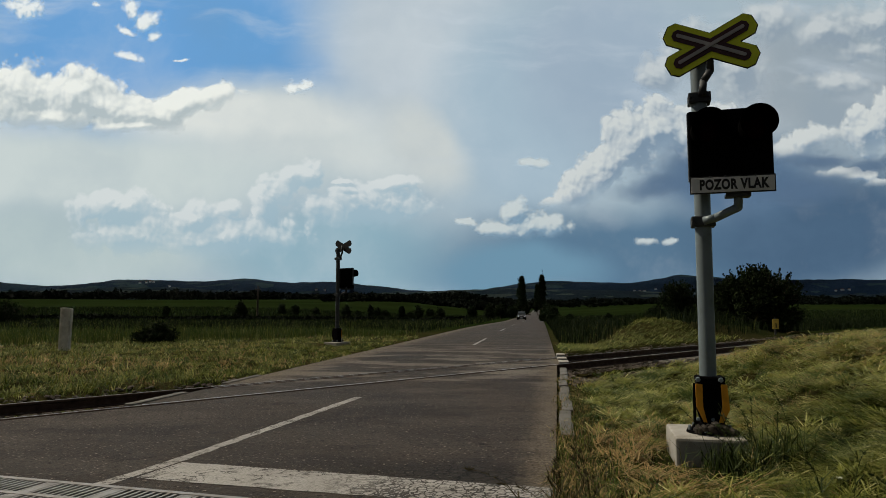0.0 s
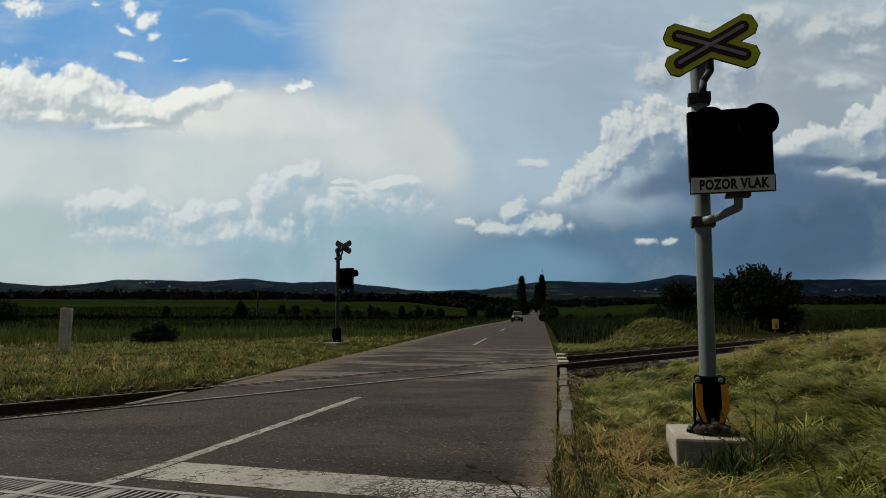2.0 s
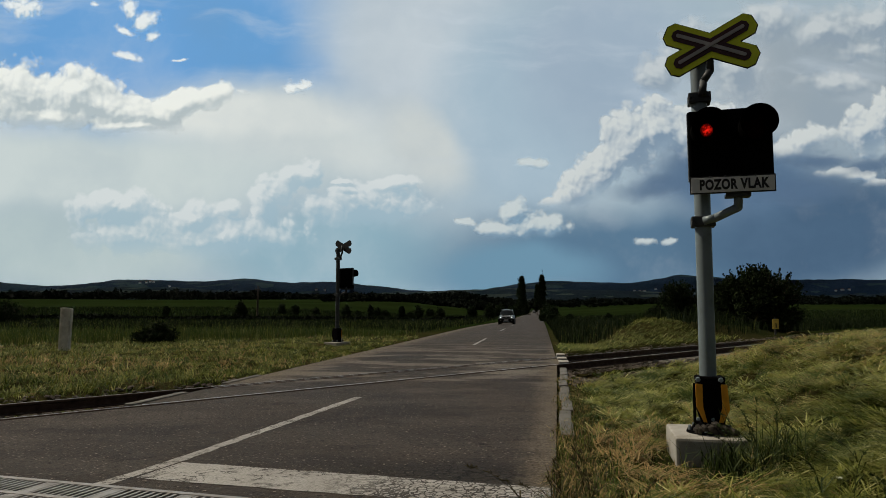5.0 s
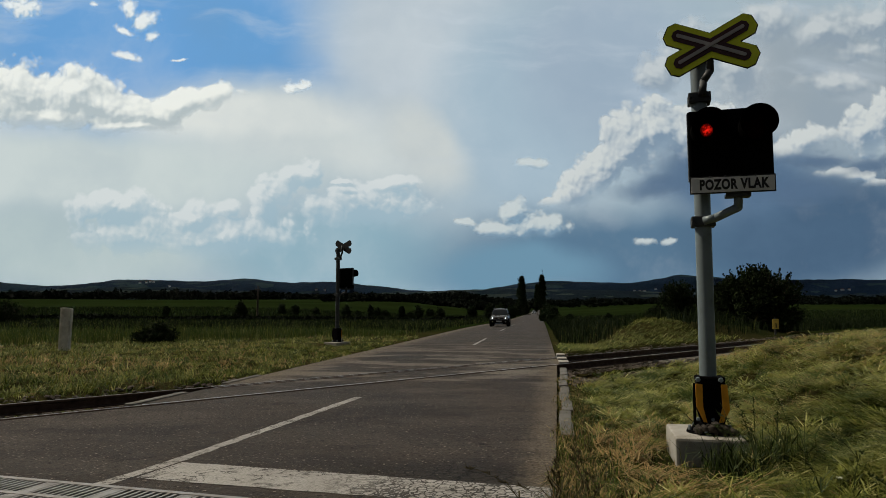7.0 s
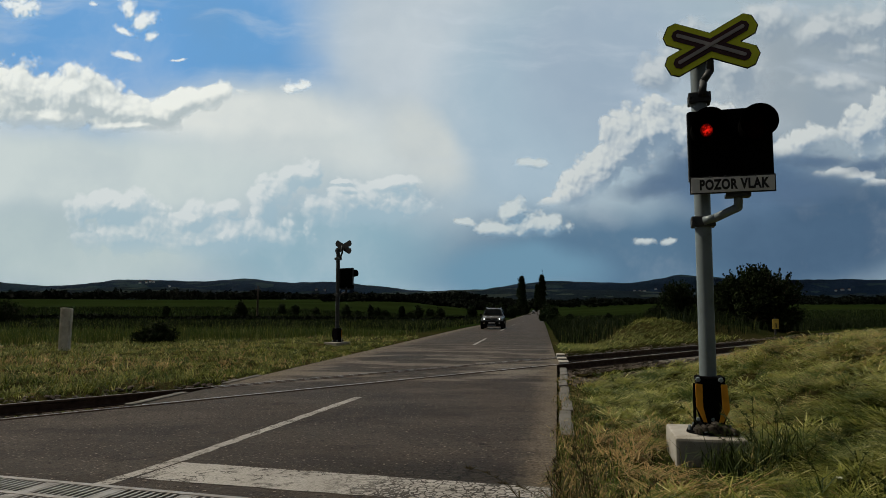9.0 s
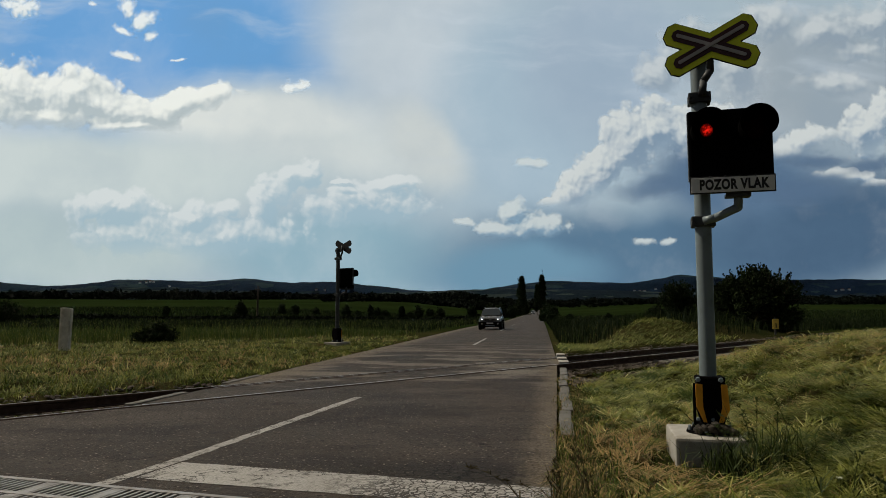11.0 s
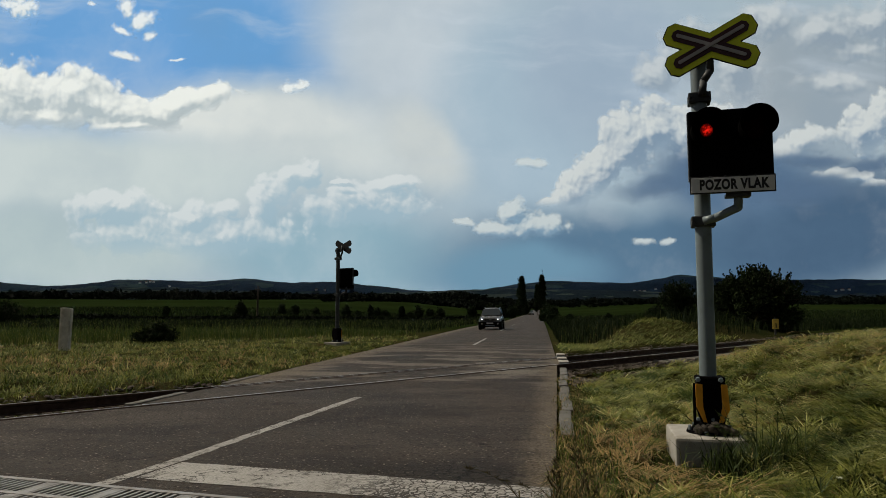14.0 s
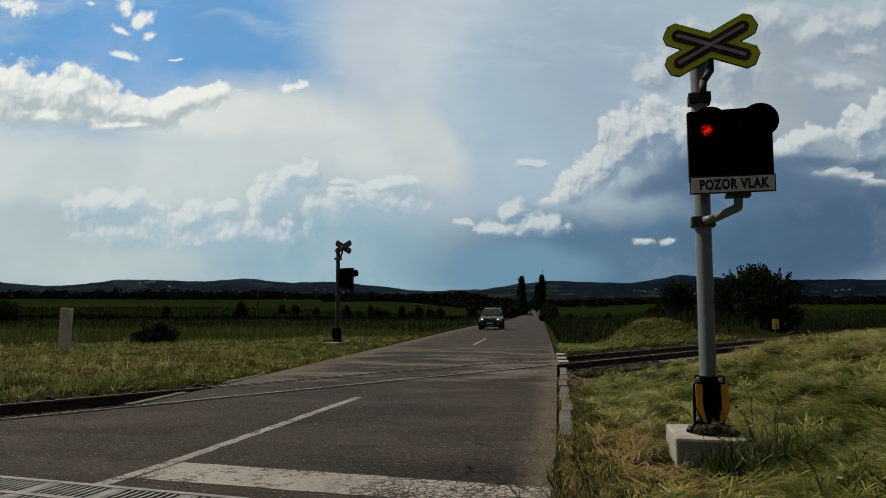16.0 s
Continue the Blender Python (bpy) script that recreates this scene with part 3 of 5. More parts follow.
strip("centre_line", [(-2.95, 4.6), (-2.40, 6.35), (-1.31, 10.95)], 0.13, "worn white centre line painted on the asphalt")
for y0 in (26.6, 44, 62, 80, 98):
    strip("centre_line", [(ROAD_K * y + ROAD_C, y) for y in (y0, y0 + 6)], 0.12, "worn white dash of the centre line beyond the track")
strip("stop_line", [(-2.40, 6.03), (0.78, 5.12)], 0.60, "cracked white stop line across the asphalt")


# ---- railway track ----
def rail(name, q, s0, s1, top_z, label):
    """One rail: foot, web and head with a bright running face."""
    prof = [(-0.07, -0.16), (0.07, -0.16), (0.07, -0.148), (0.012, -0.13), (0.010, -0.045), (0.034, -0.035), (0.034, -0.004), (0.028, 0.0), (-0.028, 0.0), (-0.034, -0.004), (-0.034, -0.035), (-0.010, -0.045), (-0.012, -0.13), (-0.07, -0.148)]
    bm = bmesh.new()
    ends = []
    for s in (s0, s1):
        ends.append([bm.verts.new(track_at(s, q + a, top_z + b)) for a, b in prof])
    k = len(prof)
    for i in range(k):
        bm.faces.new((ends[0][i], ends[0][(i + 1) % k], ends[1][(i + 1) % k], ends[1][i]))
    bm.faces.new(ends[0][::-1]), bm.faces.new(ends[1])
    bmesh.ops.recalc_face_normals(bm, faces=bm.faces)
    ob = tagged(part(name, bm, M_RUST), label, "rail", "rails of the track")
    bm = bmesh.new()
    vs = [bm.verts.new(track_at(s, q + a, top_z + 0.002)) for s, a in ((s0, -0.013), (s1, -0.013), (s1, 0.013), (s0, 0.013))]
    bm.faces.new(vs)
    bmesh.ops.recalc_face_normals(bm, faces=bm.faces)
    bmesh.ops.solidify(bm, geom=bm.faces[:], thickness=0.0015)
    part("running_face", bm, M_RAILTOP, ob, "bright worn running face")


rail("rail", GAUGE / 2, -60, 160, 0.012, "rusty steel rail with a bright top, set in the road")
rail("rail", -GAUGE / 2, -60, 160, 0.012, "rusty steel rail with a bright top, beyond the other rail")


# check rails that keep the grooves open through the road
for q in (GAUGE / 2 - 0.105, -GAUGE / 2 + 0.105):
    ends = [(line_meet(q, off)[0] - q * TY) / TX for off in (ROAD_L + 0.1, ROAD_R)]
    rail("check_rail", q, ends[0], ends[1], 0.004, "dull steel check rail beside the running rail in the road")


def sleepers():
    bm = bmesh.new()
    box(bm, (0, 0, 0), (0.24, 2.4, 0.18), 0.015)
    first = tagged(part("sleeper", bm, concrete_material("sleeper_concrete", 0.30)), "grey concrete sleeper half buried in ballast", "sleeper", "sleepers under the rails")
    ang = math.degrees(math.atan2(TY, TX))
    spots = [s for s in np.arange(-30, 60, 0.62) if not (-8.6 < s < 8.4)]
    for i, s in enumerate(spots):
        p = track_at(s, 0, -0.245)
        m = pose(p.x, p.y, p.z, 0, 0, ang)
        if i == 0:
            first.matrix_basis = m
        else:
            copy_thing(first, m)


sleepers()


def blobs(name, centres, sizes, mat, label, category, seed=1):
    """Many small angular stones as one object."""
    rng = np.random.default_rng(seed)
    ico = np.array([(1, 0, 0), (-1, 0, 0), (0, 1, 0), (0, -1, 0), (0, 0, 1), (0, 0, -1), (.6, .6, .6), (-.6, .6, .5), (.6, -.6, .5), (-.6, -.6, .6)])
    tri = np.array([(0, 6, 8), (6, 4, 8), (6, 2, 7), (6, 7, 4), (7, 1, 9), (7, 9, 4), (9, 3, 8), (9, 8, 4), (2, 1, 7), (1, 3, 9), (3, 0, 8), (0, 2, 6)])
    k = len(centres)
    v = ico[None] * (1 + rng.uniform(-0.3, 0.3, (k, 10, 1)))
    a = rng.uniform(0, 6.28, k)
    ca, sa = np.cos(a)[:, None], np.sin(a)[:, None]
    v = np.stack([v[..., 0] * ca - v[..., 1] * sa, v[..., 0] * sa + v[..., 1] * ca, v[..., 2] * 0.75], -1)
    v = v * np.asarray(sizes)[:, None, None] + np.asarray(centres)[:, None, :]
    f = (tri[None] + np.arange(k)[:, None, None] * 10).reshape(-1, 3)
    me = bpy.data.meshes.new(name)
    me.from_pydata(v.reshape(-1, 3).tolist(), [], f.tolist())
    me.materials.append(mat)
    return tagged(new(name, me), label, category, kind="stuff")


def ballast():
    rng = np.random.default_rng(4)
    k = 34000
    s, q = rng.uniform(-26, 40, k), rng.uniform(-2.2, 3.6, k)
    x, y = s * TX + q * TY, TRACK_Y + s * TY - q * TX
    keep = ((x > ROAD_K * y + ROAD_R + 0.1) | (x < ROAD_K * y + ROAD_L - 0.05)) & ~((q > 0.72) & (x < 0))
    x, y, q = x[keep], y[keep], q[keep]
    z = land_z(x, y) + 0.0 + 0.11 * (np.abs(q) < 1.3) + rng.uniform(-0.02, 0.03, len(x))
    blobs("ballast", np.stack([x, y, z], 1), rng.uniform(0.025, 0.06, len(x)), M_STONE, "grey-brown crushed stone ballast round the rails", "ballast")


ballast()


def kerbs():
    kerb = tagged(new("kerb"), "worn pale concrete kerb along the road edge", "kerb", kind="structure")
    bm = bmesh.new()
    box(bm, (0, 0, 0), (0.16, 0.98, 0.3), 0.025)
    me = bpy.data.meshes.new("kerb_stone")
    bm.to_mesh(me)
    bm.free()
    me.materials.append(M_CONCRETE)
    rng = random.Random(3)
    ang = -math.degrees(math.atan(0.164))
    for i in range(9):
        y = 8.2 + i * 1.0
        ob = new("kerb_stone", me)
        ob.parent = kerb
        ob.matrix_basis = pose(0.164 * y + 0.10 + rng.uniform(-0.02, 0.02), y, -0.157 + rng.uniform(-0.015, 0.015), rng.uniform(-1, 1), rng.uniform(-2, 2), ang + rng.uniform(-1.5, 1.5))
    # end blocks beside the rails
    for q, dz in ((GAUGE / 2 - 0.45, 0.0), (-GAUGE / 2 + 0.3, 0.0), (-GAUGE / 2 - 0.5, 0.02)):
        x, y = line_meet(q, ROAD_R + 0.16)
        bm = bmesh.new()
        box(bm, (0, 0, 0), (0.26, 0.62, 0.32), 0.025)
        ob = part("kerb_block", bm, M_PALE, kerb)
        ob.matrix_basis = pose(x, y, -0.13 + dz, 0, 0, -8)
    x, y = line_meet(0.0, ROAD_L - 0.12)
    bm = bmesh.new()
    box(bm, (0, 0, 0), (0.16, 1.5, 0.3), 0.03)
    ob = part("kerb_block", bm, M_CONCRETE, kerb)
    ob.matrix_basis = pose(x, y, -0.14, 0, 0, -10)
    x, y = line_meet(-GAUGE / 2 - 0.9, ROAD_L - 0.05)
    bm = bmesh.new()
    box(bm, (0, 0, 0), (0.14, 1.6, 0.3), 0.03)
    ob = part("kerb_block", bm, M_CONCRETE, kerb)
    ob.matrix_basis = pose(x, y, -0.13, 0, 0, -8)


kerbs()


def drain():
    """A slotted drain channel across the road."""
    ax, ay, bx, by = -6.6, 6.65, -0.4, 4.76
    ln, ang = math.hypot(bx - ax, by - ay), math.degrees(math.atan2(by - ay, bx - ax))
    top = empty("drain_channel", pose(ax, ay, 0.004, 0, 0, ang), "grey slotted drain grating set across the road", "drain")
    mat = painted("galvanised_grating", (0.25, 0.24, 0.23), 0.6, 0.4, 0.25)
    part("channel", box(bmesh.new(), (ln / 2, -0.36, -0.12), (ln, 0.70, 0.22)), M_INK, top, "dark channel under the bars")
    for y in (0.0, -0.35, -0.70):
        part("frame_rail", box(bmesh.new(), (ln / 2, y, 0.002), (ln, 0.055, 0.03), 0.006), mat, top)
    bm = bmesh.new()
    box(bm, (0, 0, 0), (0.028, 0.30, 0.022), 0.004)
    me = bpy.data.meshes.new("bar")
    bm.to_mesh(me)
    bm.free()
    me.materials.append(mat)
    for row in (-0.175, -0.525):
        for i in range(int(ln / 0.062)):
            if i % 10 == 0:
                web = part("web", box(bmesh.new(), (0.04 + i * 0.062, row, 0.0), (0.085, 0.30, 0.024), 0.004), mat, top)
                continue
            ob = new("bar", me)
            ob.parent = top
            ob.matrix_basis = pose(0.04 + i * 0.062, row, 0.0)


drain()


# ---- crossing signals ----
def arm_outline(half, w, ch):
    h = w / 2
    return [(half, -h + ch), (half, h - ch), (half - ch, h), (-half + ch, h), (-half, h - ch), (-half, -h + ch), (-half + ch, -h), (half - ch, -h)]


def flat(bm, outline, y0, y1, m=None):
    """A polygon standing in the x-z plane, from y0 to y1."""
    a = [bm.verts.new((x, y0, z)) for x, z in outline]
    b = [bm.verts.new((x, y1, z)) for x, z in outline]
    bm.faces.new(a), bm.faces.new(b[::-1])
    k = len(outline)
    for i in range(k):
        bm.faces.new((b[i], b[(i + 1) % k], a[(i + 1) % k], a[i]))
    bmesh.ops.recalc_face_normals(bm, faces=bm.faces)
    if m is not None:
        bmesh.ops.transform(bm, matrix=m, verts=a + b)
    return bm


def turned(angle, x, z):
    return Matrix.Translation((x, 0, z)) @ Matrix.Rotation(radians(angle), 4, "Y")


def lettering(word, size, at, parent, mat):
    cu = bpy.data.curves.new("letter", "FONT")
    cu.body, cu.size, cu.align_x, cu.align_y, cu.extrude, cu.offset = word, size, "CENTER", "CENTER", 0.001, 0.0060
    cu.space_character = 1.12
    tmp = new("lettering", cu)
    me = bpy.data.meshes.new_from_object(tmp.evaluated_get(bpy.context.evaluated_depsgraph_get()))
    bpy.data.objects.remove(tmp)
    me.materials.append(mat)
    ob = new("lettering", me)
    ob.parent = parent
    ob.matrix_basis = at
    return ob


def hood(x, z, flip):
    """A long round visor open at the front and below."""
    bm = bmesh.new()
    rings = []
    for y, r, open_deg in ((-0.23, 0.150, 10), (-0.36, 0.154, 26), (-0.52, 0.160, 55)):
        ring = []
        for k in range(25):
            a = radians(-90 + open_deg + (360 - 2 * open_deg) * k / 24)
            ring.append(bm.verts.new((x + r * math.cos(a), y, z + r * math.sin(a))))
        rings.append(ring)
    for r, s in zip(rings, rings[1:]):
        for i in range(24):
            bm.faces.new((r[i], r[i + 1], s[i + 1], s[i]))
    bmesh.ops.solidify(bm, geom=bm.faces[:], thickness=0.005)
    return bm


def crossing_signal(m, side, label, drop=0.0, steel=M_GALV):
    """side 1: signal box to the right of the pole, seen from its front; -1: to the left. drop: how much lower the box hangs."""
    top = empty("crossing_signal", m, label, "railway signal", "signals at the crossing")
    s = side
    bm = bmesh.new()
    box(bm, (-0.045, 0.03, -0.14), (0.62, 0.84, 0.68), 0.025, Matrix.Rotation(radians(4), 4, "Z"))
    part("concrete_base", bm, M_PALE, top, "square pale concrete foundation block")
    pole = smooth(part("pole", tube(bmesh.new(), (0, 0, 0.26), (0, 0, 3.78), 0.078, 0.074, 32), steel, top, "painted steel pole"))
    pole.modifiers.new("edge", "EDGE_SPLIT")
    part("cap", tube(bmesh.new(), (0, 0, 3.765), (0, 0, 3.80), 0.083, 0.078, 24), M_DARKSTEEL, pole)
    # foot: flange, black casing with amber edge strips
    foot = part("foot", tube(bmesh.new(), (0, 0, 0.195), (0, 0, 0.225), 0.215, 0.205, 28), M_BLACK, top, "bolted black steel foot flange")
    part("foot_cone", tube(bmesh.new(), (0, 0, 0.22), (0, 0, 0.30), 0.175, 0.13, 24), M_BLACK, foot)
    for k in range(6):
        a = radians(60 * k + 15)
        part("bolt", tube(bmesh.new(), (0.19 * math.cos(a), 0.19 * math.sin(a), 0.215), (0.19 * math.cos(a), 0.19 * math.sin(a), 0.265), 0.017, 0.015, 6), M_GALV, foot)
    bm = bmesh.new()
    prof = [(-0.075, 0.29), (0.120, 0.29), (0.158, 0.42), (0.148, 0.655), (0.12, 0.70), (-0.09, 0.70), (-0.118, 0.655), (-0.118, 0.42)]
    flat(bm, prof, -0.13, 0.13)
    bmesh.ops.bevel(bm, geom=bm.edges[:], offset=0.012, segments=2, affect="EDGES")
    case = part("casing", bm, M_BLACK, top, "black cable casing round the pole foot")
    for side_out in ([(-0.062, 0.31), (-0.030, 0.31), (-0.062, 0.45), (-0.064, 0.66), (-0.126, 0.66), (-0.122, 0.45)], [(0.108, 0.31), (0.072, 0.31), (0.104, 0.45), (0.098, 0.66), (0.152, 0.66), (0.170, 0.43)]):
        part("warning_strip", flat(bmesh.new(), side_out, -0.142, -0.118), M_AMBER, case, "amber yellow edge strip")
    part("collar", box(bmesh.new(), (0.01, 0, 0.70), (0.26, 0.25, 0.055), 0.02), M_BLACK, case)
    for x in (-0.10, 0.10):
        part("bolt", tube(bmesh.new(), (x, -0.12, 0.70), (x, -0.15, 0.70), 0.024, 0.021, 8), M_GALV, case)
    for x in (-0.11, 0.02):
        part("bolt", tube(bmesh.new(), (x, -0.125, 0.335), (x, -0.148, 0.335), 0.018, 0.015, 8), M_GALV, case)
    bm = bmesh.new()
    lump = random.Random(2)
    for k in range(110):
        a = lump.uniform(-0.8, 1.0)
        bmesh.ops.create_icosphere(bm, subdivisions=1, radius=lump.uniform(0.012, 0.035), matrix=Matrix.Translation((0.02 + a * 0.20, -0.10 - lump.uniform(0, 0.13), 0.225 + lump.uniform(0.0, 0.07) * (1.2 - abs(a)))))
    tagged(part("dirt", bm, M_SOIL, case, "clods of earth and wilted weed"), kind="stuff")
    part("hose", tube(bmesh.new(), (-0.135, -0.06, 0.25), (-0.130, -0.06, 0.66), 0.013, 0.016, 10), M_BLACK, case)
    # clamps and arms
    for z, w in ((3.42, 0.21), (2.20 - drop, 0.22)):
        clamp = part("clamp", box(bmesh.new(), (0, 0, z), (w, 0.19, 0.10), 0.012), M_DARKSTEEL, top, "dark steel pole clamp")
        for sx in (-1, 1):
            part("bolt", tube(bmesh.new(), (sx * (w / 2 - 0.02), -0.13, z), (sx * (w / 2 - 0.02), 0.13, z), 0.013, 0.013, 8), M_DARKSTEEL, clamp)
    bm = bmesh.new()
    for a, b in (((s * 0.02, -0.12, 3.42), (s * 0.035, -0.12, 3.56)), ((s * 0.035, -0.12, 3.56), (s * 0.10, -0.12, 3.66)), ((s * 0.10, -0.12, 3.65), (s * 0.10, -0.12, 3.93))):
        tube(bm, a, b, 0.036, 0.036, 16)
        bmesh.ops.create_uvsphere(bm, u_segments=12, v_segments=8, radius=0.036, matrix=Matrix.Translation(b))
    smooth(part("cross_arm", bm, M_DARKSTEEL, top, "bent dark steel tube"))
    bm = bmesh.new()
    for a, b in (((0, -0.10, 2.20 - drop), (s * 0.10, -0.14, 2.22 - drop)), ((s * 0.10, -0.14, 2.22 - drop), (s * 0.30, -0.16, 2.31 - drop)), ((s * 0.30, -0.16, 2.30 - drop), (s * 0.31, -0.16, 2.47 - drop))):
        tube(bm, a, b, 0.040, 0.040, 16)
        bmesh.ops.create_uvsphere(bm, u_segments=12, v_segments=8, radius=0.040, matrix=Matrix.Translation(b))
    smooth(part("box_arm", bm, steel, top, "bent grey steel support tube"))
    part("box_foot", box(bmesh.new(), (s * 0.30, -0.17, 2.42 - drop), (0.22, 0.14, 0.035), 0.008), M_DARKSTEEL, top)
    # signal box
    cx = s * 0.245
    bm = bmesh.new()
    box(bm, (cx, -0.19, 2.90 - drop), (0.735, 0.10, 0.68), 0.018)
    body = part("signal_box", bm, M_BLACK, top, "matt black signal box with two hooded lamps")
    bm = bmesh.new()
    box(bm, (cx, -0.12, 2.90 - drop), (0.68, 0.06, 0.60), 0.02)
    part("back_cover", bm, M_BLACK, body)
    part("hinge", box(bmesh.new(), (cx - 0.372, -0.19, 2.90 - drop), (0.012, 0.085, 0.66), 0.003), M_DARKSTEEL, body)
    lights = []
    for x in (cx - 0.20, cx + 0.215):
        bm = bmesh.new()
        tube(bm, (x, -0.235, 3.035 - drop), (x, -0.262, 3.035 - drop), 0.155, 0.148, 32)
        ring = part("lamp_ring", bm, M_BLACK, body)
        bm = bmesh.new()
        bmesh.ops.create_uvsphere(bm, u_segments=24, v_segments=10, radius=0.105, matrix=Matrix.Translation((x, -0.258, 3.035 - drop)) @ Matrix.Diagonal((1, 0.22, 1, 1)))
        smooth(part("lens", bm, M_LENS, ring, "dark red lens"))
        part("visor", hood(x, 3.035 - drop, s), M_BLACK, body, "black round lamp visor")
        bm = bmesh.new()
        bmesh.ops.create_uvsphere(bm, u_segments=20, v_segments=8, radius=0.062, matrix=Matrix.Diagonal((0.9, 0.10, 1.05, 1)))
        g = part("lamp_light", bm, M_REDGLOW, body, "glowing red lamp")
        g.matrix_basis = pose(x - 0.01, -0.20, 3.035 - drop)
        lights.append(g)
    bm = bmesh.new()
    tube(bm, (cx, -0.235, 2.74 - drop), (cx, -0.262, 2.74 - drop), 0.10, 0.095, 28)
    part("lamp_ring", bm, M_BLACK, body)
    # plate with words
    plate = part("plate", box(bmesh.new(), (cx, -0.262, 2.515 - drop), (0.745, 0.012, 0.165), 0.004), M_INK, body, "white plate with black words")
    part("plate_face", box(bmesh.new(), (cx, -0.270, 2.515 - drop), (0.722, 0.008, 0.140), 0.002), M_PLATE, plate)
    lettering("POZOR VLAK", 0.128, pose(cx + 0.01, -0.2755, 2.512 - drop, 90, 0, 0) @ Matrix.Diagonal((0.70, 1.0, 1.0, 1.0)), plate, M_INK)
    for x in (-0.19, -0.06, 0.07, 0.20):
        part("screw", tube(bmesh.new(), (cx + x, -0.26, 2.592 - drop), (cx + x, -0.285, 2.592 - drop), 0.012, 0.010, 8), M_DARKSTEEL, plate)
    part("stiffener", box(bmesh.new(), (cx, -0.215, 2.52 - drop), (0.69, 0.08, 0.12), 0.01), M_BLACK, plate)
    # cross board
    px, pz = s * 0.108, 3.890
    cross = empty("cross_board", Matrix.Identity(4), "", "")
    cross.parent = top
    for i, ang in enumerate((22.5, -27.5)):
        m2 = turned(ang, px, pz)
        off = -0.003 * i
        part("backing", flat(bmesh.new(), arm_outline(0.452, 0.234, 0.058), -0.165 + off, -0.175 + off, m2), M_INK, cross)
        part("border", flat(bmesh.new(), arm_outline(0.442, 0.218, 0.054), -0.172 + off, -0.184 + off, m2), M_YELLOW, cross, "yellow reflective border")
        part("bar", flat(bmesh.new(), arm_outline(0.378, 0.112, 0.034), -0.183 + off * 2, -0.194 + off * 2, m2), M_MAROON, cross, "dark red bar")
        part("core", flat(bmesh.new(), arm_outline(0.338, 0.034, 0.010), -0.192 + off * 3, -0.203 + off * 3, m2), M_SHEET, cross, "pale core strip")
    return top, lights


SIGNAL, LAMPS = crossing_signal(pose(2.525, 6.70, 0.0, 0, 0, -16), 1, "grey railway crossing signal with yellow cross on concrete base")
# same grey signal; M_DARKSTEEL paints in the shade on its back
FAR_SIGNAL, FAR_LAMPS = crossing_signal(pose(-4.10, 27.1, -0.08, 0, 0, 145), -1, "railway crossing signal seen from behind, beyond the track, its shaded side coloured dark", 0.18, M_DARKSTEEL)


# ---- marker posts and poles ----
def white_post():
    top = empty("marker_post", pose(-12.10, 22.4, float(land_z(-12.10, 22.4)) - 0.05, 0, 1.0, -12), "pale grey concrete marker slab standing in the grass", "marker post")
    mat = concrete_material("whitewashed_concrete", 0.85)
    bm = bmesh.new()
    flat(bm, [(-0.18, -0.2), (0.17, -0.2), (0.195, 1.40), (-0.165, 1.42)], -0.05, 0.07)
    bmesh.ops.bevel(bm, geom=bm.edges[:], offset=0.012, segments=2, affect="EDGES")
    part("slab", bm, mat, top)
    part("top_edge", box(bmesh.new(), (0.01, -0.075, 1.395), (0.36, 0.02, 0.03), 0.004), mat, top)
    for x in (-0.155, 0.170):
        part("side_edge", box(bmesh.new(), (x, -0.075, 0.72), (0.028, 0.02, 1.3), 0.004), mat, top)


white_post()


def yellow_marker():
    x, y = 18.3, 38.5
    top = empty("track_marker", pose(x, y, float(land_z(x, y)), 0, 0, -10), "small yellow track marker plate on a dark post", "marker")
    part("post", tube(bmesh.new(), (0, 0, -0.2), (0, 0, 0.95), 0.05, 0.05, 12), M_DARKSTEEL, top)
    part("plate", box(bmesh.new(), (0, -0.06, 0.60), (0.34, 0.03, 0.56), 0.01), painted("pale_yellow_paint", (0.85, 0.62, 0.10), 0.6, 0, 0.15), top, "yellow plate")
    part("figure", box(bmesh.new(), (0.02, -0.08, 0.52), (0.05, 0.012, 0.26), 0.002), M_INK, top)


yellow_marker()


def utility_pole(px, y, h):
    x = (px - 784) / 1230 * y
    top = empty("utility_pole", pose(x, y, float(land_z(x, y))), "dark wooden utility pole standing in the field", "utility pole")
    part("mast", tube(bmesh.new(), (0, 0, -0.3), (0, 0, h), 0.17, 0.13, 10), M_BARK, top)
    part("crossarm", box(bmesh.new(), (0, -0.15, h - 0.7), (0.9, 0.12, 0.14), 0.01), M_BARK, top)
    for k in (-0.35, 0.0, 0.35):
        part("insulator", tube(bmesh.new(), (k, -0.15, h - 0.62), (k, -0.15, h - 0.25), 0.07, 0.05, 8), M_DARKSTEEL, top)


utility_pole(457, 120, 5.6)


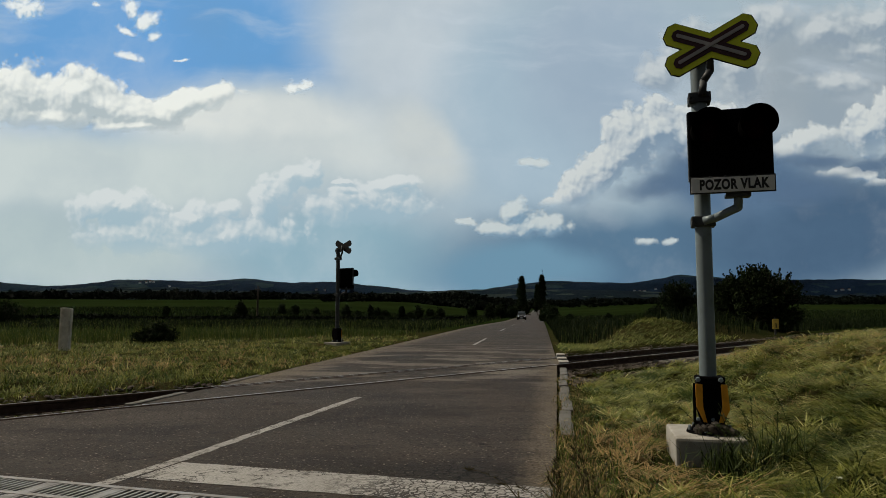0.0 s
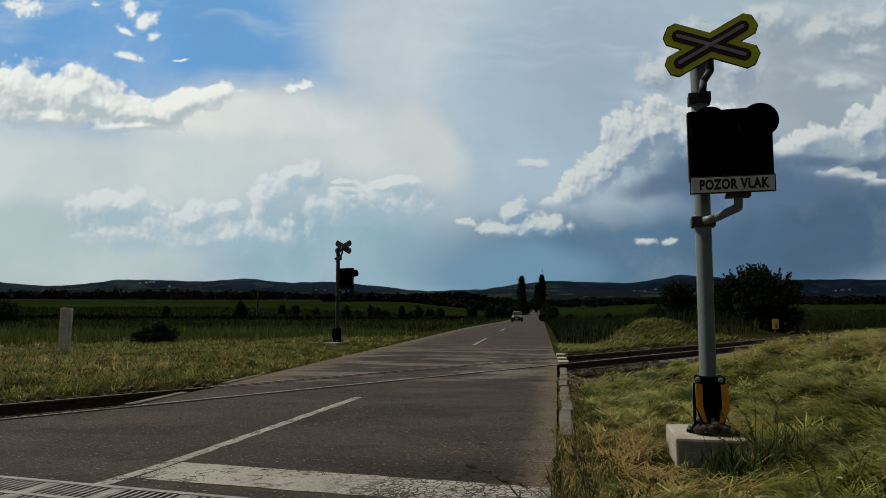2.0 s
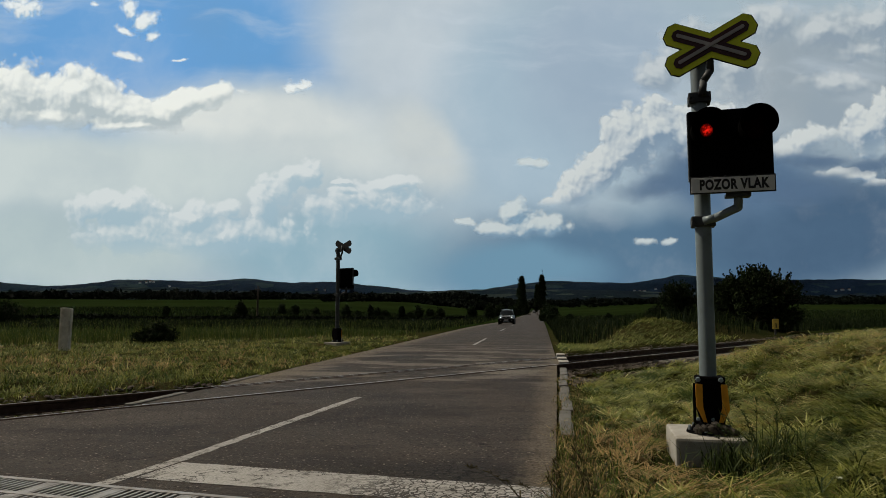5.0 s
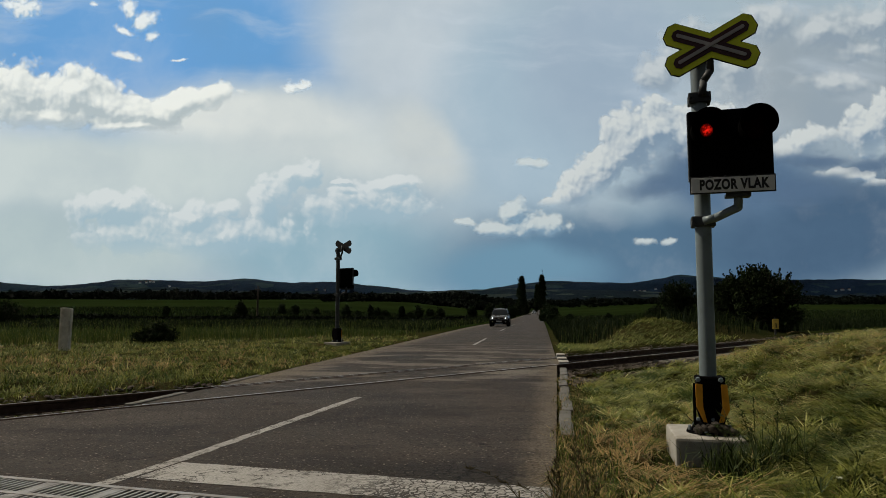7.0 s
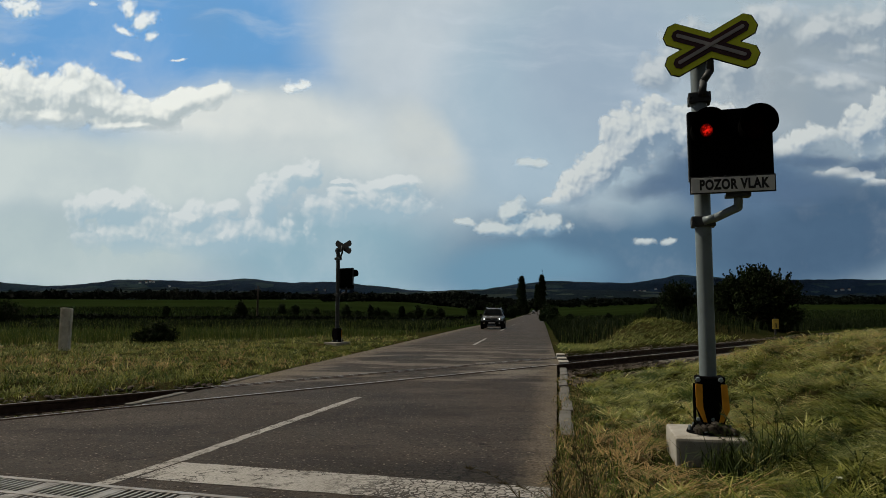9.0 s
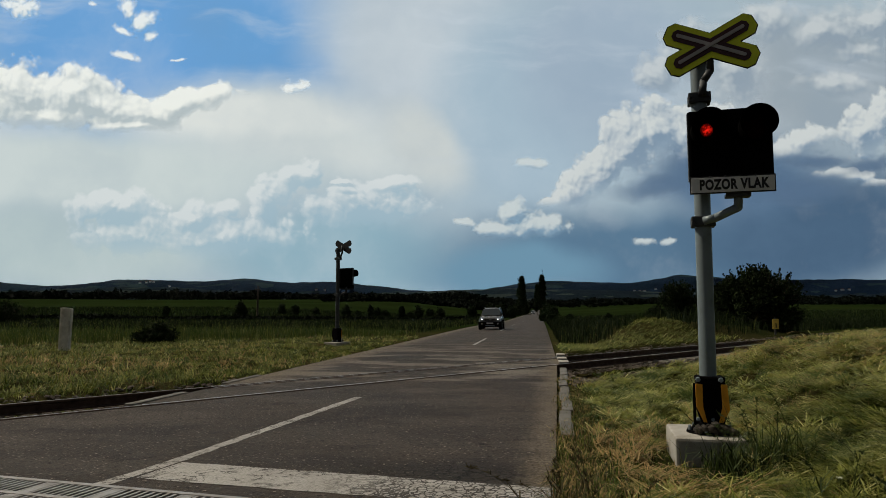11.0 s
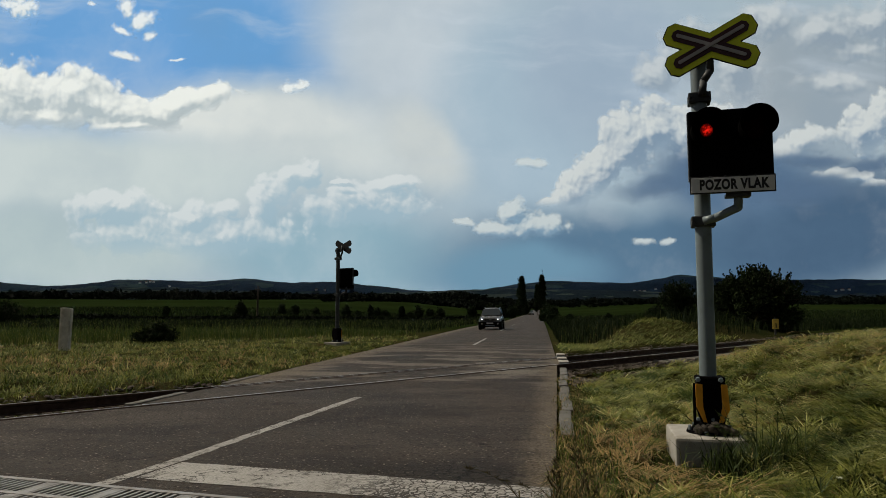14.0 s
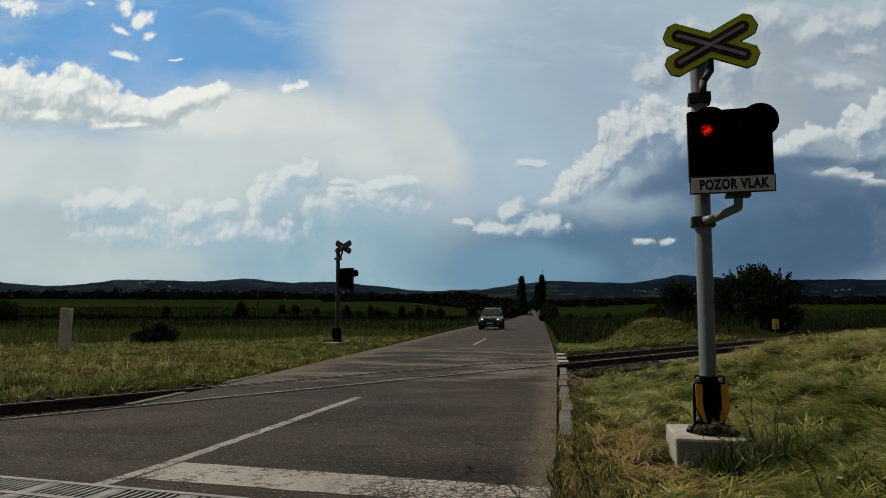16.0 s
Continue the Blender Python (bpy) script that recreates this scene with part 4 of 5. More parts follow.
# ---- car ----
def loft(sections, smooth_k=12):
    """Rounded body through rows of (y, half-width at the base, half-width at the top, z low, z high)."""
    bm = bmesh.new()
    rings = []
    for y, wb, wt, z0, z1 in sections:
        ring = []
        for k in range(2 * smooth_k):
            a = 2 * math.pi * (k + 0.5) / (2 * smooth_k)
            cx, sz = math.cos(a), math.sin(a)
            ex = math.copysign(abs(cx) ** 0.45, cx)
            ez = math.copysign(abs(sz) ** 0.45, sz)
            t = (ez + 1) / 2
            ring.append(bm.verts.new((ex * (wb + (wt - wb) * t), y, z0 + (z1 - z0) * t)))
        rings.append(ring)
    n = 2 * smooth_k
    for r, s in zip(rings, rings[1:]):
        for i in range(n):
            bm.faces.new((r[i], r[(i + 1) % n], s[(i + 1) % n], s[i]))
    bm.faces.new(rings[0][::-1]), bm.faces.new(rings[-1])
    bmesh.ops.recalc_face_normals(bm, faces=bm.faces)
    return bm


def quad_panel(pts, thick=0.015):
    bm = bmesh.new()
    bm.faces.new([bm.verts.new(p) for p in pts])
    bmesh.ops.solidify(bm, geom=bm.faces[:], thickness=thick)
    bmesh.ops.recalc_face_normals(bm, faces=bm.faces)
    return bm


def car():
    paint = painted("dark_metallic_paint", (0.13, 0.13, 0.128), 0.25, 0.3, 0.05, 2.0, 0.0)
    glass = painted("dark_car_glass", (0.05, 0.06, 0.065), 0.05, 0.0, 0.02, 2.0, 0.0, 1.0)
    trim = painted("black_plastic", (0.004, 0.004, 0.004), 0.7, 0, 0.0, spec=0.1)
    chrome = painted("chrome", (0.75, 0.76, 0.78), 0.15, 1.0, 0.03)
    lamp = glow("headlight", (0.95, 0.97, 1.0), 2.5)
    top = empty("car", Matrix.Identity(4), "dark grey off-road car with headlights on, slowing on the road", "car")
    body = smooth(part("body", loft([(-2.08, 0.70, 0.66, 0.36, 0.72), (-2.00, 0.82, 0.78, 0.26, 0.86), (-1.80, 0.86, 0.82, 0.24, 0.96), (-1.0, 0.88, 0.82, 0.24, 1.04), (-0.6, 0.885, 0.84, 0.24, 1.08), (1.6, 0.885, 0.84, 0.26, 1.08), (2.0, 0.86, 0.80, 0.30, 1.04), (2.1, 0.80, 0.76, 0.40, 0.95)]), paint, top, "grey metallic car body"))
    cabin = smooth(part("cabin", loft([(-0.85, 0.80, 0.74, 0.95, 1.06), (-0.25, 0.80, 0.64, 0.95, 1.58), (0.3, 0.80, 0.63, 0.95, 1.66), (1.4, 0.80, 0.62, 0.95, 1.65), (1.95, 0.79, 0.68, 0.95, 1.30)]), paint, top, "cabin with light grey roof"))
    part("windscreen", quad_panel([(-0.72, -0.93, 1.09), (0.72, -0.93, 1.09), (0.60, -0.38, 1.56), (-0.60, -0.38, 1.56)], 0.03), glass, cabin, "dark windscreen")
    for sx in (-1, 1):
        part("side_window", quad_panel([(sx * 0.815, -0.55, 1.12), (sx * 0.815, 1.5, 1.12), (sx * 0.66, 1.35, 1.54), (sx * 0.66, -0.15, 1.54)]), glass, cabin)
        part("roof_rail", tube(bmesh.new(), (sx * 0.58, -0.1, 1.68), (sx * 0.58, 1.5, 1.68), 0.022, 0.022, 8), M_GALV, cabin)
        hl = part("headlight", box(bmesh.new(), (sx * 0.62, -2.04, 0.80), (0.34, 0.10, 0.15), 0.03), chrome, body, "clear headlight")
        bm = bmesh.new()
        bmesh.ops.create_uvsphere(bm, u_segments=12, v_segments=8, radius=0.052, matrix=Matrix.Translation((sx * 0.60, -2.075, 0.79)))
        part("bulb", bm, lamp, hl)
        fog = part("fog_light", tube(bmesh.new(), (sx * 0.60, -2.195, 0.47), (sx * 0.60, -2.1, 0.47), 0.06, 0.06, 12), chrome, body)
        part("mirror", box(bmesh.new(), (sx * 0.98, -0.60, 1.12), (0.20, 0.10, 0.15), 0.03), trim, body)
        part("wheel_arch", tube(bmesh.new(), (sx * 0.80, -1.28, 0.36), (sx * 0.90, -1.28, 0.36), 0.40, 0.40, 24), trim, body)
        part("wheel_arch", tube(bmesh.new(), (sx * 0.80, 1.30, 0.36), (sx * 0.90, 1.30, 0.36), 0.40, 0.40, 24), trim, body)
    grille = part("grille", box(bmesh.new(), (0, -2.07, 0.76), (0.84, 0.06, 0.17), 0.02), trim, body, "black grille")
    for z in (0.72, 0.80):
        part("grille_bar", box(bmesh.new(), (0, -2.105, z), (0.78, 0.015, 0.018), 0.003), chrome, grille)
    part("badge", tube(bmesh.new(), (0, -2.10, 0.76), (0, -2.125, 0.76), 0.05, 0.05, 14), chrome, grille)
    part("bumper", box(bmesh.new(), (0, -2.03, 0.42), (1.76, 0.30, 0.42), 0.06), trim, body, "black bumper")
    part("skid_plate", box(bmesh.new(), (0, -2.17, 0.32), (0.70, 0.06, 0.07), 0.015), M_GALV, body)
    part("plate_bar", box(bmesh.new(), (0, -2.19, 0.50), (0.50, 0.012, 0.10), 0.003), M_PLATE, body, "pale number plate")
    wheels = []
    for x in (-0.76, 0.76):
        for y in (-1.28, 1.30):
            hub = tube(bmesh.new(), (-0.11, 0, 0), (0.11, 0, 0), 0.34, 0.34, 28)
            bmesh.ops.bevel(hub, geom=[e for e in hub.edges if abs(e.verts[0].co.x - e.verts[1].co.x) < 1e-4], offset=0.03, segments=2, affect="EDGES")
            w = part("wheel", hub, trim, top, "black tyre on alloy rim")
            w.matrix_basis = pose(x, y, 0.34)
            sgn = 1 if x > 0 else -1
            rim = part("rim", tube(bmesh.new(), (sgn * 0.105, 0, 0), (sgn * 0.118, 0, 0), 0.20, 0.19, 20), M_GALV, w)
            for k in range(5):
                a = 2 * math.pi * k / 5
                bm = bmesh.new()
                box(bm, (sgn * 0.122, 0.10 * math.cos(a), 0.10 * math.sin(a)), (0.012, 0.04, 0.17), 0.003)
                bmesh.ops.rotate(bm, cent=(sgn * 0.122, 0.10 * math.cos(a), 0.10 * math.sin(a)), matrix=Matrix.Rotation(a - math.pi / 2, 3, "X"), verts=bm.verts)
                part("spoke", bm, chrome, rim)
            wheels.append((w, x, y))
    return top, wheels


CAR, WHEELS = car()
CAR.scale = (0.89, 0.91, 0.90)


def second_car():
    """Another car far behind the first."""
    other = copy_thing(CAR, Matrix.Identity(4))
    other["label"] = "distant car following far down the road"
    wheels = [c for c in other.children if c.name.startswith("wheel")]
    return other, [(w, w.matrix_basis.translation.x, w.matrix_basis.translation.y) for w in wheels]


CAR_BEHIND, WHEELS_BEHIND = second_car()


# ---- grass ----
SWAYING = []


def blade_mesh(name, x, y, z, length, heading, lean, width, mats, pick=None, curl=0.5, sweep=0.0):
    """Tapered bent blades, one island each. lean: 0 upright, 1 lying."""
    k = len(x)
    a0 = lean * (1 - curl) * math.pi / 2
    a1 = lean * (1 + curl) * math.pi / 2
    dx, dy = np.cos(heading), np.sin(heading)
    px, py = -dy * width / 2, dx * width / 2
    h1, u1 = length * 0.5 * np.sin(a0), length * 0.5 * np.cos(a0)
    h2, u2 = h1 + length * 0.5 * np.sin(np.minimum(a1, 1.75)), u1 + length * 0.5 * np.cos(np.minimum(a1, 1.75))
    v = np.empty((k, 5, 3))
    v[:, 0] = np.stack([x - px, y - py, z], 1)
    v[:, 1] = np.stack([x + px, y + py, z], 1)
    v[:, 2] = np.stack([x + dx * h1 + px * 0.8, y + dy * h1 + py * 0.8, z + u1], 1)
    v[:, 3] = np.stack([x + dx * h1 - px * 0.8, y + dy * h1 - py * 0.8, z + u1], 1)
    ex, ey = np.cos(heading + sweep), np.sin(heading + sweep)
    v[:, 4] = np.stack([x + dx * h1 + ex * (h2 - h1), y + dy * h1 + ey * (h2 - h1), z + u2], 1)
    base = np.arange(k) * 5
    loops = np.stack([base, base + 1, base + 2, base + 3, base + 3, base + 2, base + 4], 1).reshape(-1)
    starts = np.stack([np.arange(k) * 7, np.arange(k) * 7 + 4], 1).reshape(-1)
    me = bpy.data.meshes.new(name)
    me.vertices.add(k * 5)
    me.vertices.foreach_set("co", v.reshape(-1))
    me.loops.add(k * 7)
    me.loops.foreach_set("vertex_index", loops.astype(np.int32))
    me.polygons.add(k * 2)
    me.polygons.foreach_set("loop_start", starts.astype(np.int32))
    for m in mats:
        me.materials.append(m)
    if pick is not None:
        me.polygons.foreach_set("material_index", np.repeat(pick, 2).astype(np.int32))
    me.update(calc_edges=True)
    me.validate()
    return me


def place_blades(name, label, x, y, length, heading, lean, width, mats, pick=None, lift=0.0, curl=0.5, sweep=0.0):
    me = blade_mesh(name, x, y, land_z(x, y) + lift, length, heading, lean, width, mats, pick, curl, sweep)
    return tagged(new(name, me), label, "grass", kind="stuff")


def sector(rng, k, x0, x1, y0, y1, near=1.0):
    """Points thinning with distance, in a box."""
    y = y0 * (y1 / y0) ** (rng.random(k) ** near)
    return rng.uniform(x0, x1, k), y


def in_view(x, y, margin=1.5):
    return (np.abs(x) < 0.68 * y + margin)


def edge_right(x, y):
    """Metres to the right of the asphalt."""
    q = track_q(x, y)
    return np.where(q > 0, x - 0.164 * y + 0.03, x - ROAD_K * y - ROAD_R)


def grass():
    rng = np.random.default_rng(11)
    # cut grass on the near bank: a loose layer, and over it thick wisps that lie the way the mower threw them
    def bank(k):
        x, y = sector(rng, k, 0.3, 17, 3.4, 24)
        e, q = edge_right(x, y), track_q(x, y)
        keep = in_view(x, y, 1) & (e > 0.4 + 0.3 * rng.random(k)) & (q > 3.3 + 0.4 * wave(x, y, 1.1)) & (np.hypot(x - 2.48, y - 6.7) > 0.52) & (np.hypot((x - 2.15) / 0.42, (y - 6.05) / 0.60) > 1)
        return x[keep], y[keep]

    def dryness(x, y):
        return np.exp(-((x - 1.72) ** 2 / 0.30 + (y - 6.55) ** 2 / 1.5)) * 1.5 + 0.16 * sstep(wave(x, y, 0.9, 5.0), 0.1, 0.8) + 0.60 * sstep(x, 4.0, 7.0) * sstep(y, 7.5, 10.5) * (0.6 + 0.4 * wave(x, y, 1.4, 2.0))

    for k, per, spread, turn, reach, heap in ((8000, 12, 0.06, 0.8, (0.15, 0.40), 0.05), (8000, 34, 0.040, 0.42, (0.16, 0.52), 0.21)):
        x, y = bank(k)
        nc = len(x)
        head = 2.6 * wave(x, y, 0.7, 1.0) + 1.6 * wave(x, y, 2.1, 4.0) + rng.normal(0, 1.1, nc)
        high = (0.15 + 0.85 * rng.random(nc)) * heap * (0.6 + 0.6 * wave(x, y, 3.1, 2.0) ** 2)
        bend = rng.normal(0, 0.55, nc)
        n = nc * per
        grow = np.repeat(1 + 0.02 * y, per)
        bx, by = np.repeat(x, per) + rng.normal(0, spread, n) * grow, np.repeat(y, per) + rng.normal(0, spread, n) * grow
        straw = np.clip(np.repeat(dryness(x, y), per), 0, 0.92) * 0.75 > rng.random(n)
        tier = rng.random(nc) + 0.25 * wave(x, y, 2.6, 3.0)
        deep = np.repeat(np.where(tier < 0.20, 3, np.where(tier < 0.40, 2, 0)), per)
        place_blades("cut_grass", "freshly cut green and straw-coloured grass lying in swathes", bx, by, rng.uniform(*reach, n), np.repeat(head, per) + rng.normal(0, turn, n), rng.uniform(0.86, 1.16, n), rng.uniform(0.004, 0.009, n) * (1 + by / 13), [M_HAY, M_STRAW, M_TURF, M_TALL], np.where(straw, 1, deep), lift=np.repeat(high, per) * rng.uniform(0.1, 1.0, n), curl=0.16, sweep=np.repeat(bend, per) + rng.normal(0, 0.25, n))
    # short upright stubble and weeds between, nearest the camera
    k = 34000
    x, y = sector(rng, k, 0.3, 12, 2.6, 12)
    e, q = edge_right(x, y), track_q(x, y)
    keep = in_view(x, y, 1) & (e > 0.15) & (q > 2.2) & ((np.hypot(x - 2.55, y - 6.7) > 0.42))
    x, y, e = x[keep], y[keep], e[keep]
    n = len(x)
    tall = 0.04 + 0.07 * rng.random(n) + 0.14 * sstep(wave(x, y, 1.2, 2.0), 0.2, 0.9) * (y < 5.6)
    place_blades("grass_stubble", "short green grass stubble and weeds on the bank", x, y, tall, rng.uniform(0, 6.28, n), rng.uniform(0.1, 0.6, n), rng.uniform(0.004, 0.008, n), [M_TALL, M_TURF, M_STRAW], rng.choice([0, 1, 2], n, p=[0.5, 0.3, 0.2]), curl=0.6)
    # dry fringe along the kerb
    k = 15000
    y = 3.4 * (16 / 3.4) ** rng.random(k)
    e = rng.gamma(2.0, 0.17, k) - 0.10
    x = 0.164 * y - 0.03 + e
    n = k
    place_blades("dry_grass_fringe", "dry straw and weeds fringing the asphalt edge", x, y, rng.uniform(0.04, 0.20, n) * (0.4 + 0.9 * (0.5 + 0.5 * wave(x, y, 2.2))) * np.where(y < 6.2, 1.15, 0.7), rng.uniform(0, 6.28, n), rng.uniform(0.3, 1.0, n), rng.uniform(0.004, 0.010, n), [M_TALL, M_TURF, M_STRAW, M_STEM], rng.choice([0, 1, 2, 3], n, p=[0.25, 0.20, 0.27, 0.28]), curl=0.5)
    # mown bank beyond the track, right of the road
    k = 95000
    x, y = sector(rng, k, 2, 34, 19, 46)
    e, q = edge_right(x, y), track_q(x, y)
    keep = in_view(x, y) & (e > 0.15) & (q < -2.2) & (y < 25.5 + 6.0 * sstep(e, 1.0, 5.0) + 0.2 * x + 1.2 * wave(x, y, 0.9, 1.0))
    x, y = x[keep], y[keep]
    n = len(x)
    place_blades("cut_grass", "cut grass lying on the low bank beyond the track", x, y, rng.uniform(0.15, 0.45, n), 2.4 * wave(x, y, 0.4) + rng.normal(0, 0.6, n), rng.uniform(0.70, 1.05, n), rng.uniform(0.010, 0.024, n), [M_HAY, M_TURF, M_TALL], rng.choice([0, 1, 2], n, p=[0.35, 0.35, 0.30]), lift=0.10 * rng.random(n), curl=0.3)
    # mown verge, left of the road beyond the track: low tufts
    kc, per = 26000, 8
    x, y = sector(rng, kc, -34, 4, 10.5, 36)
    w, q = ROAD_K * y + ROAD_L - x, track_q(x, y)
    keep = in_view(x, y) & (w > 0.25 + 0.25 * wave(x, y, 2.5)) & (q < -1.35 - 0.2 * rng.random(kc)) & (y < 26.6 + 0.8 * (x + 14) + wave(x, y, 0.8) + 1.0)
    x, y = x[keep], y[keep]
    nc = len(x)
    brown = 0.03 + 0.35 * np.exp(-((x + 13) ** 2 / 40 + (y - 17.5) ** 2 / 4)) + 0.12 * sstep(wave(x, y, 0.7, 2.0), 0.2, 0.9)
    kind = np.where(rng.random(nc) < brown, 2, np.where(rng.random(nc) < 0.30, 0, np.where(rng.random(nc) < 0.14, 3, 1)))
    tuft = rng.uniform(0.4, 1.9, nc) * (1 + 0.7 * wave(x, y, 1.9, 3.0) * wave(x, y, 0.9, 1.0))
    n = nc * per
    bx, by = np.repeat(x, per) + rng.normal(0, 0.06, n), np.repeat(y, per) + rng.normal(0, 0.06, n)
    place_blades("mown_grass", "short mown green verge with dry brown patches", bx, by, rng.uniform(0.07, 0.24, n) * np.repeat(tuft, per), np.repeat(rng.uniform(0, 6.28, nc), per) + rng.normal(0, 0.8, n), rng.uniform(0.55, 1.08, n), rng.uniform(0.007, 0.017, n), [M_TALL, M_TURF, M_STRAW, M_HAY], np.repeat(kind, per), curl=0.4)
    # uncut grass further back, both sides
    k = 230000
    x, y = sector(rng, k, -62, 60, 20, 90, 0.9)
    e, w = edge_right(x, y), ROAD_K * y + ROAD_L - x
    q = track_q(x, y)
    keep = in_view(x, y, 3) & (((w > 1.0 + 1.2 * rng.random(k)) & (y > 26.6 + 0.8 * (x + 14) + wave(x, y, 0.8))) | ((e > 0.3) & (q < -3) & (y > 25.2 + 6.0 * sstep(e, 1.0, 5.0) + 0.2 * x + 1.2 * wave(x, y, 0.9, 1.0))))
    x, y = x[keep], y[keep]
    n = len(x)
    hgt = rng.uniform(0.35, 0.8, n) * (0.75 + 0.35 * wave(x, y, 0.5, 2.0)) * np.where(x > ROAD_K * y, 1.25, 1.0)
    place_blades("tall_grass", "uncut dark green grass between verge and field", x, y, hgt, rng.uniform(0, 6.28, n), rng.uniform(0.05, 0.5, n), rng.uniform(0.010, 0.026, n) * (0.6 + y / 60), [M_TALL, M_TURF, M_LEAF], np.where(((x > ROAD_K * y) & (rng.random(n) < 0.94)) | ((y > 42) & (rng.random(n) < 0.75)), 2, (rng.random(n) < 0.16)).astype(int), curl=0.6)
    # field crop edge rows further off
    k = 60000
    x, y = sector(rng, k, -140, 130, 85, 200, 0.9)
    e, w = edge_right(x, y), ROAD_K * y + ROAD_L - x
    keep = in_view(x, y, 3) & (np.maximum(e, w) > 2.5)
    x, y = x[keep], y[keep]
    n = len(x)
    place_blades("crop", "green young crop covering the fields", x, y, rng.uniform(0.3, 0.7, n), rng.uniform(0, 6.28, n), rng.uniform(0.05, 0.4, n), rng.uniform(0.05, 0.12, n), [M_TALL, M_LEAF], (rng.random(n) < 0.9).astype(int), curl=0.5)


grass()


def stalk(x, y, h, heading, lean, label, kind="grass_stalk", heads=True, mat=None):
    """A thin tall stem with a drooping seed head, swaying in the wind."""
    m = pose(x, y, float(land_z(x, y)) - 0.01)
    rng = random.Random(int(x * 1000 + y * 77))
    bm = bmesh.new()
    pts = []
    for i in range(9):
        f = i / 8
        a = lean * f * f
        pts.append(Vector((math.cos(heading) * h * a, math.sin(heading) * h * a, h * f * (1 - 0.35 * a * f))))
    rings = [[bm.verts.new(p + Vector((math.cos(k * 1.2566), math.sin(k * 1.2566), 0)) * (0.0034 - 0.0014 * i / 8)) for k in range(5)] for i, p in enumerate(pts)]
    for r, t in zip(rings, rings[1:]):
        for k in range(5):
            bm.faces.new((r[k], r[(k + 1) % 5], t[(k + 1) % 5], t[k]))
    stem = part(kind, bm, mat or M_STEM)
    tagged(stem, label, "grass stalk", "tall stalks by the signal")
    stem.matrix_basis = m
    bm = bmesh.new()
    if heads:
        for i in range(26):
            f = rng.uniform(0.78, 1.0)
            p = pts[7].lerp(pts[8], (f - 0.78) / 0.22) if f > 0.88 else pts[6].lerp(pts[7], (f - 0.78) / 0.1)
            d = Vector((rng.uniform(-1, 1), rng.uniform(-1, 1), rng.uniform(-0.2, 1))).normalized() * rng.uniform(0.015, 0.04)
            tube(bm, p, p + d, 0.0035, 0.0008, 4, caps=False)
    for i in range(4):
        f = rng.uniform(0.1, 0.6)
        p = pts[int(f * 8)]
        a = rng.uniform(0, 6.28)
        ln = rng.uniform(0.12, 0.28)
        side = Vector((-math.sin(a), math.cos(a), 0)) * 0.005
        q1 = p + Vector((math.cos(a) * ln * 0.5, math.sin(a) * ln * 0.5, ln * 0.45))
        q2 = p + Vector((math.cos(a) * ln, math.sin(a) * ln, ln * 0.25))
        v = [bm.verts.new(c) for c in (p - side, p + side, q1 + side, q1 - side, q2)]
        bm.faces.new(v[:4]), bm.faces.new((v[3], v[2], v[4]))
    tagged(part("leaves", bm, mat or M_STEM, stem), kind="stuff")
    SWAYING.append((stem, m, x * 7 + y * 3, 2.2))


M_WEED = leafy("dark_weed", (0.020, 0.032, 0.010), (0.035, 0.050, 0.014), (0.055, 0.07, 0.02), 0.7)


def stalks():
    rng = random.Random(8)
    stalk(0.58, 4.35, 0.64, 2.80, 0.72, "dark drooping grass stalk leaning over the asphalt")
    stalk(0.72, 4.25, 0.50, 2.9, 0.75, "dark drooping grass stalk leaning over the asphalt")
    stalk(0.58, 4.05, 0.30, 2.5, 0.5, "dark drooping grass stalk leaning over the asphalt")
    for i in range(12):
        stalk(0.85 + rng.uniform(-0.1, 0.35), 4.3 + rng.uniform(-0.2, 0.9), rng.uniform(0.25, 0.5), rng.uniform(0, 6.28), rng.uniform(0.2, 0.6), "thin dry grass stalk at the road edge")
    for i in range(22):
        stalk(2.40 + rng.uniform(-0.15, 0.65), 5.95 + rng.uniform(-0.35, 0.25), rng.uniform(0.35, 0.72), 2.2 + rng.uniform(-1.2, 1.2), rng.uniform(0.2, 0.6), "dark weed stalk growing before the concrete base", "weed", rng.random() < 0.5, M_WEED)
    for i in range(14):
        stalk(rng.uniform(2.6, 4.6), 4.6 + rng.uniform(-0.4, 0.9), rng.uniform(0.25, 0.5), rng.uniform(0, 6.28), rng.uniform(0.2, 0.6), "green grass stalk standing on the bank", "grass_stalk", True, M_WEED)


stalks()


def weed_patch():
    """Dark leafy weeds crowding the concrete base."""
    rng = np.random.default_rng(19)
    n = 750
    x, y = 2.66 + rng.normal(0, 0.20, n), 6.12 + rng.normal(0, 0.11, n)
    place_blades("weed_patch", "dark green weeds crowding the concrete base", x, y, rng.uniform(0.10, 0.42, n), rng.uniform(0, 6.28, n), rng.uniform(0.1, 0.75, n), rng.uniform(0.006, 0.014, n), [M_WEED, M_TALL, M_TURF], rng.choice([0, 1, 2], n, p=[0.75, 0.22, 0.03]), curl=0.6)


weed_patch()


